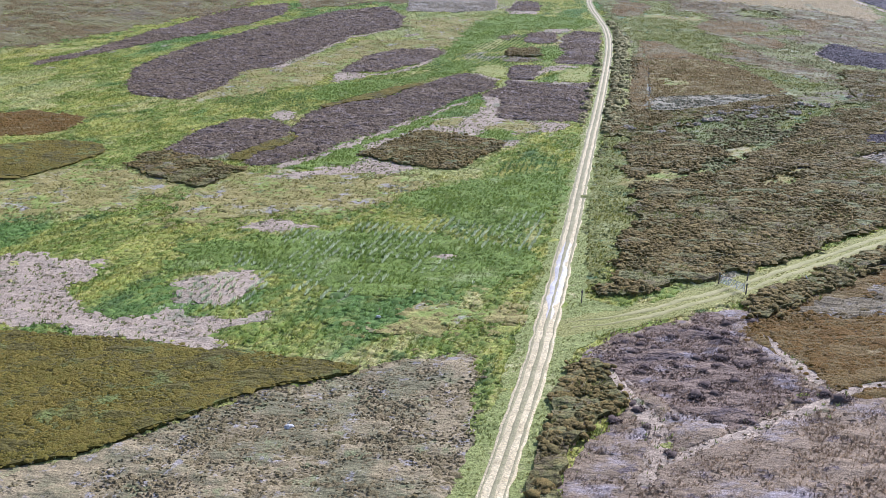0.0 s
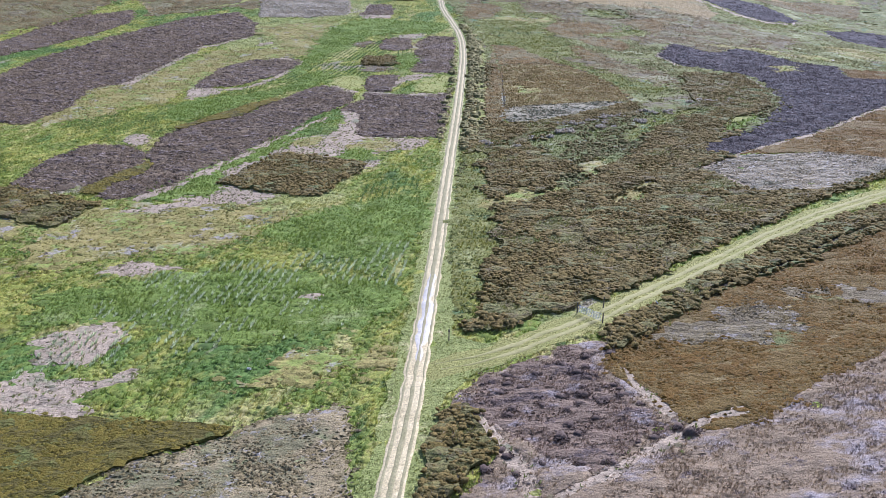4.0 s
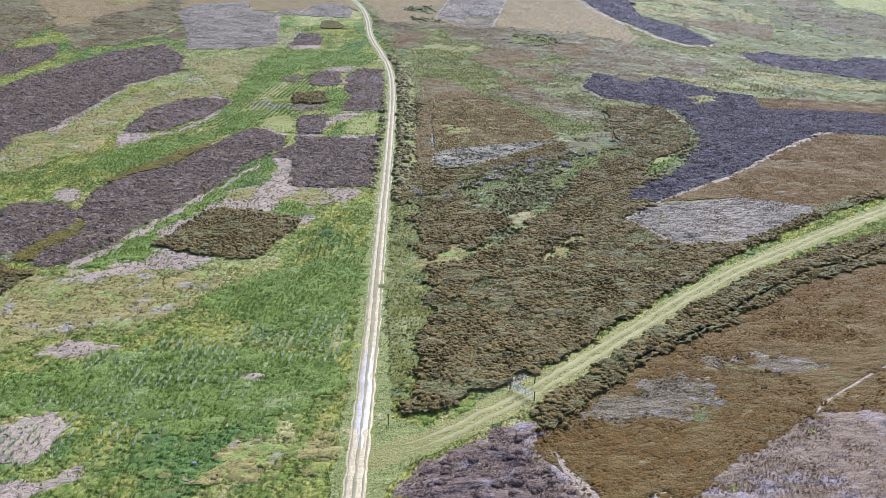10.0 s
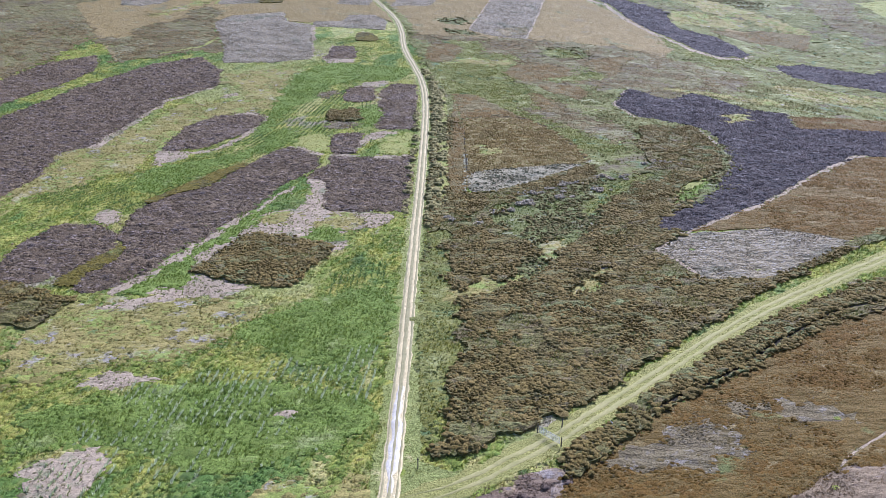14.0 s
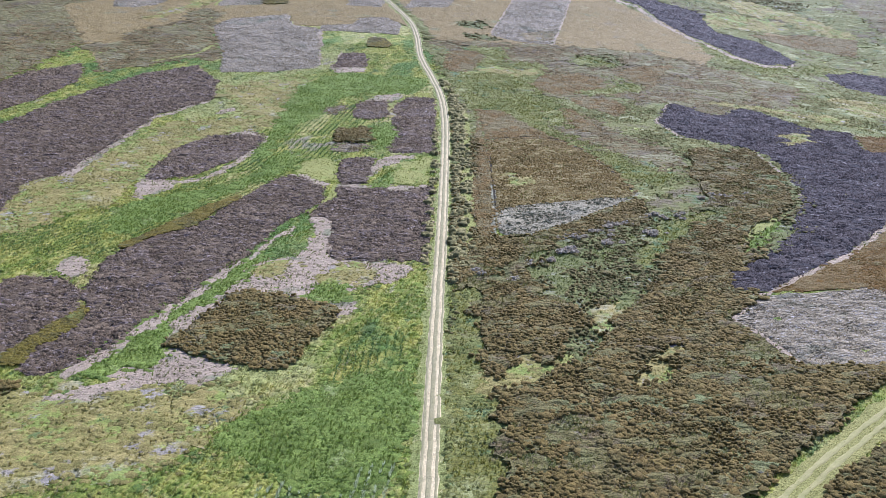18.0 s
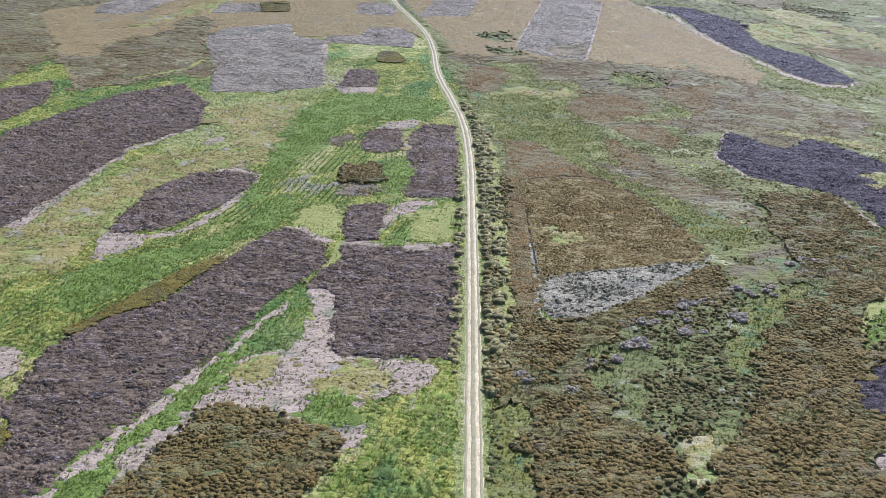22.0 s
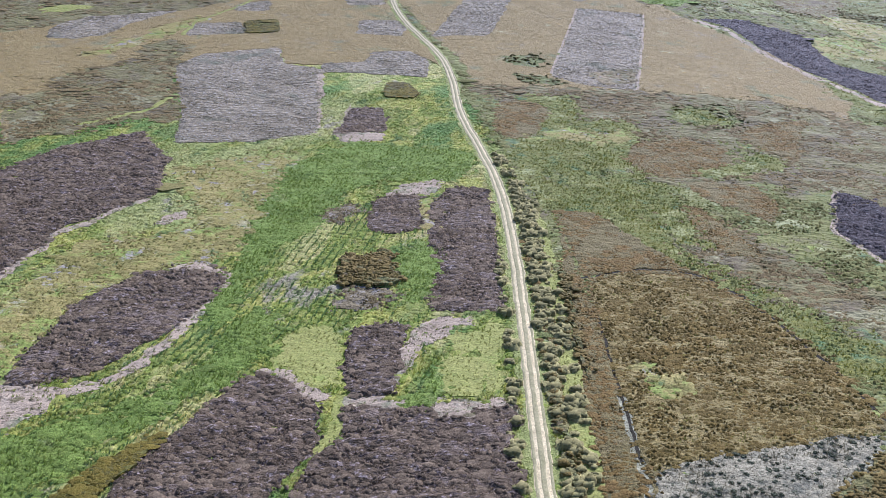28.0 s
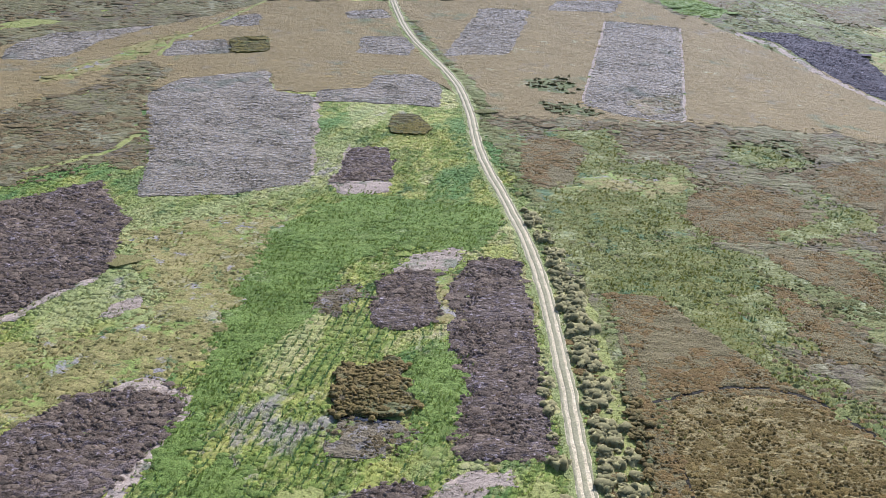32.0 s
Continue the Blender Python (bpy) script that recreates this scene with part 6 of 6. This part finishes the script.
# pale dotted rows where the rushes were cut
row_mat = surface("bleached rush", [(0.46, 0.5, 0.22), (0.6, 0.62, 0.32)], [(0.4, 0.45, 0.18), (0.68, 0.68, 0.4)], 0.2, 1.0, 0.3, bump=0.0, thin=0.5)
rx, ry = [], []
for k in range(34):
    start = np.array([-48.0 + 1.45 * k, 118.0 + 0.4 * k])
    for d in np.arange(0, 34, 0.55):
        q = start + np.array([0.13, 0.99]) * d
        if rng.uniform() < 0.55:
            rx.append(q[0] + rng.uniform(-0.12, 0.12))
            ry.append(q[1])
rx, ry = np.array(rx), np.array(ry)
keep = (wander(rx, ry, 6.0, 2.0) > -0.1) & (rx < -1.5)
tagged(new("rush_rows", blades("rush_rows", rx[keep], ry[keep], relief(rx[keep], ry[keep]) + 0.1, 0.4, 0.55, row_mat, 9, 1.3)), "bleached tufts in straight cut rows among green rushes", "rushes", kind="stuff")

# rows of sown rushes along the green strips
drill_mat = surface("drilled rush", [(0.105, 0.182, 0.036), (0.161, 0.257, 0.0528)], [(0.084, 0.155, 0.03), (0.308, 0.392, 0.096)], 0.1, 1.0, 0.3, isle=0.15, bump=0.0, thin=0.4)
for line, count, gap in (([(-84, 240), (-66, 262), (-47, 287), (-38.5, 310), (-33, 340), (-28, 366)], 9, 1.5), ([(-8.5, 138), (-7.6, 165), (-6.6, 203)], 4, 1.25), ([(-13, 300), (-11.5, 330), (-12.5, 352)], 2, 1.5)):
    path = along(line, 0.5)
    d = np.gradient(path, axis=0)
    d /= np.hypot(d[:, 0], d[:, 1])[:, None]
    rows = [path + np.column_stack([d[:, 1], -d[:, 0]]) * (k * gap) for k in range(-count, count + 1)]
    q = np.vstack(rows) + rng.uniform(-0.16, 0.16, (len(path) * len(rows), 2))
    x, y = clear_of(-1, q[:, 0], q[:, 1])
    keep = wander(x, y, 9.0, 5.0) > rng.uniform(-0.9, 0.1, len(x))
    x, y = x[keep], y[keep]
    if len(x) > 3:
        tagged(new("rush_drills", blades("rush_drills", x, y, relief(x, y) + 0.03, 0.36, 0.42, drill_mat, 6)), "dark green rushes growing in long parallel rows", "rushes", kind="stuff")
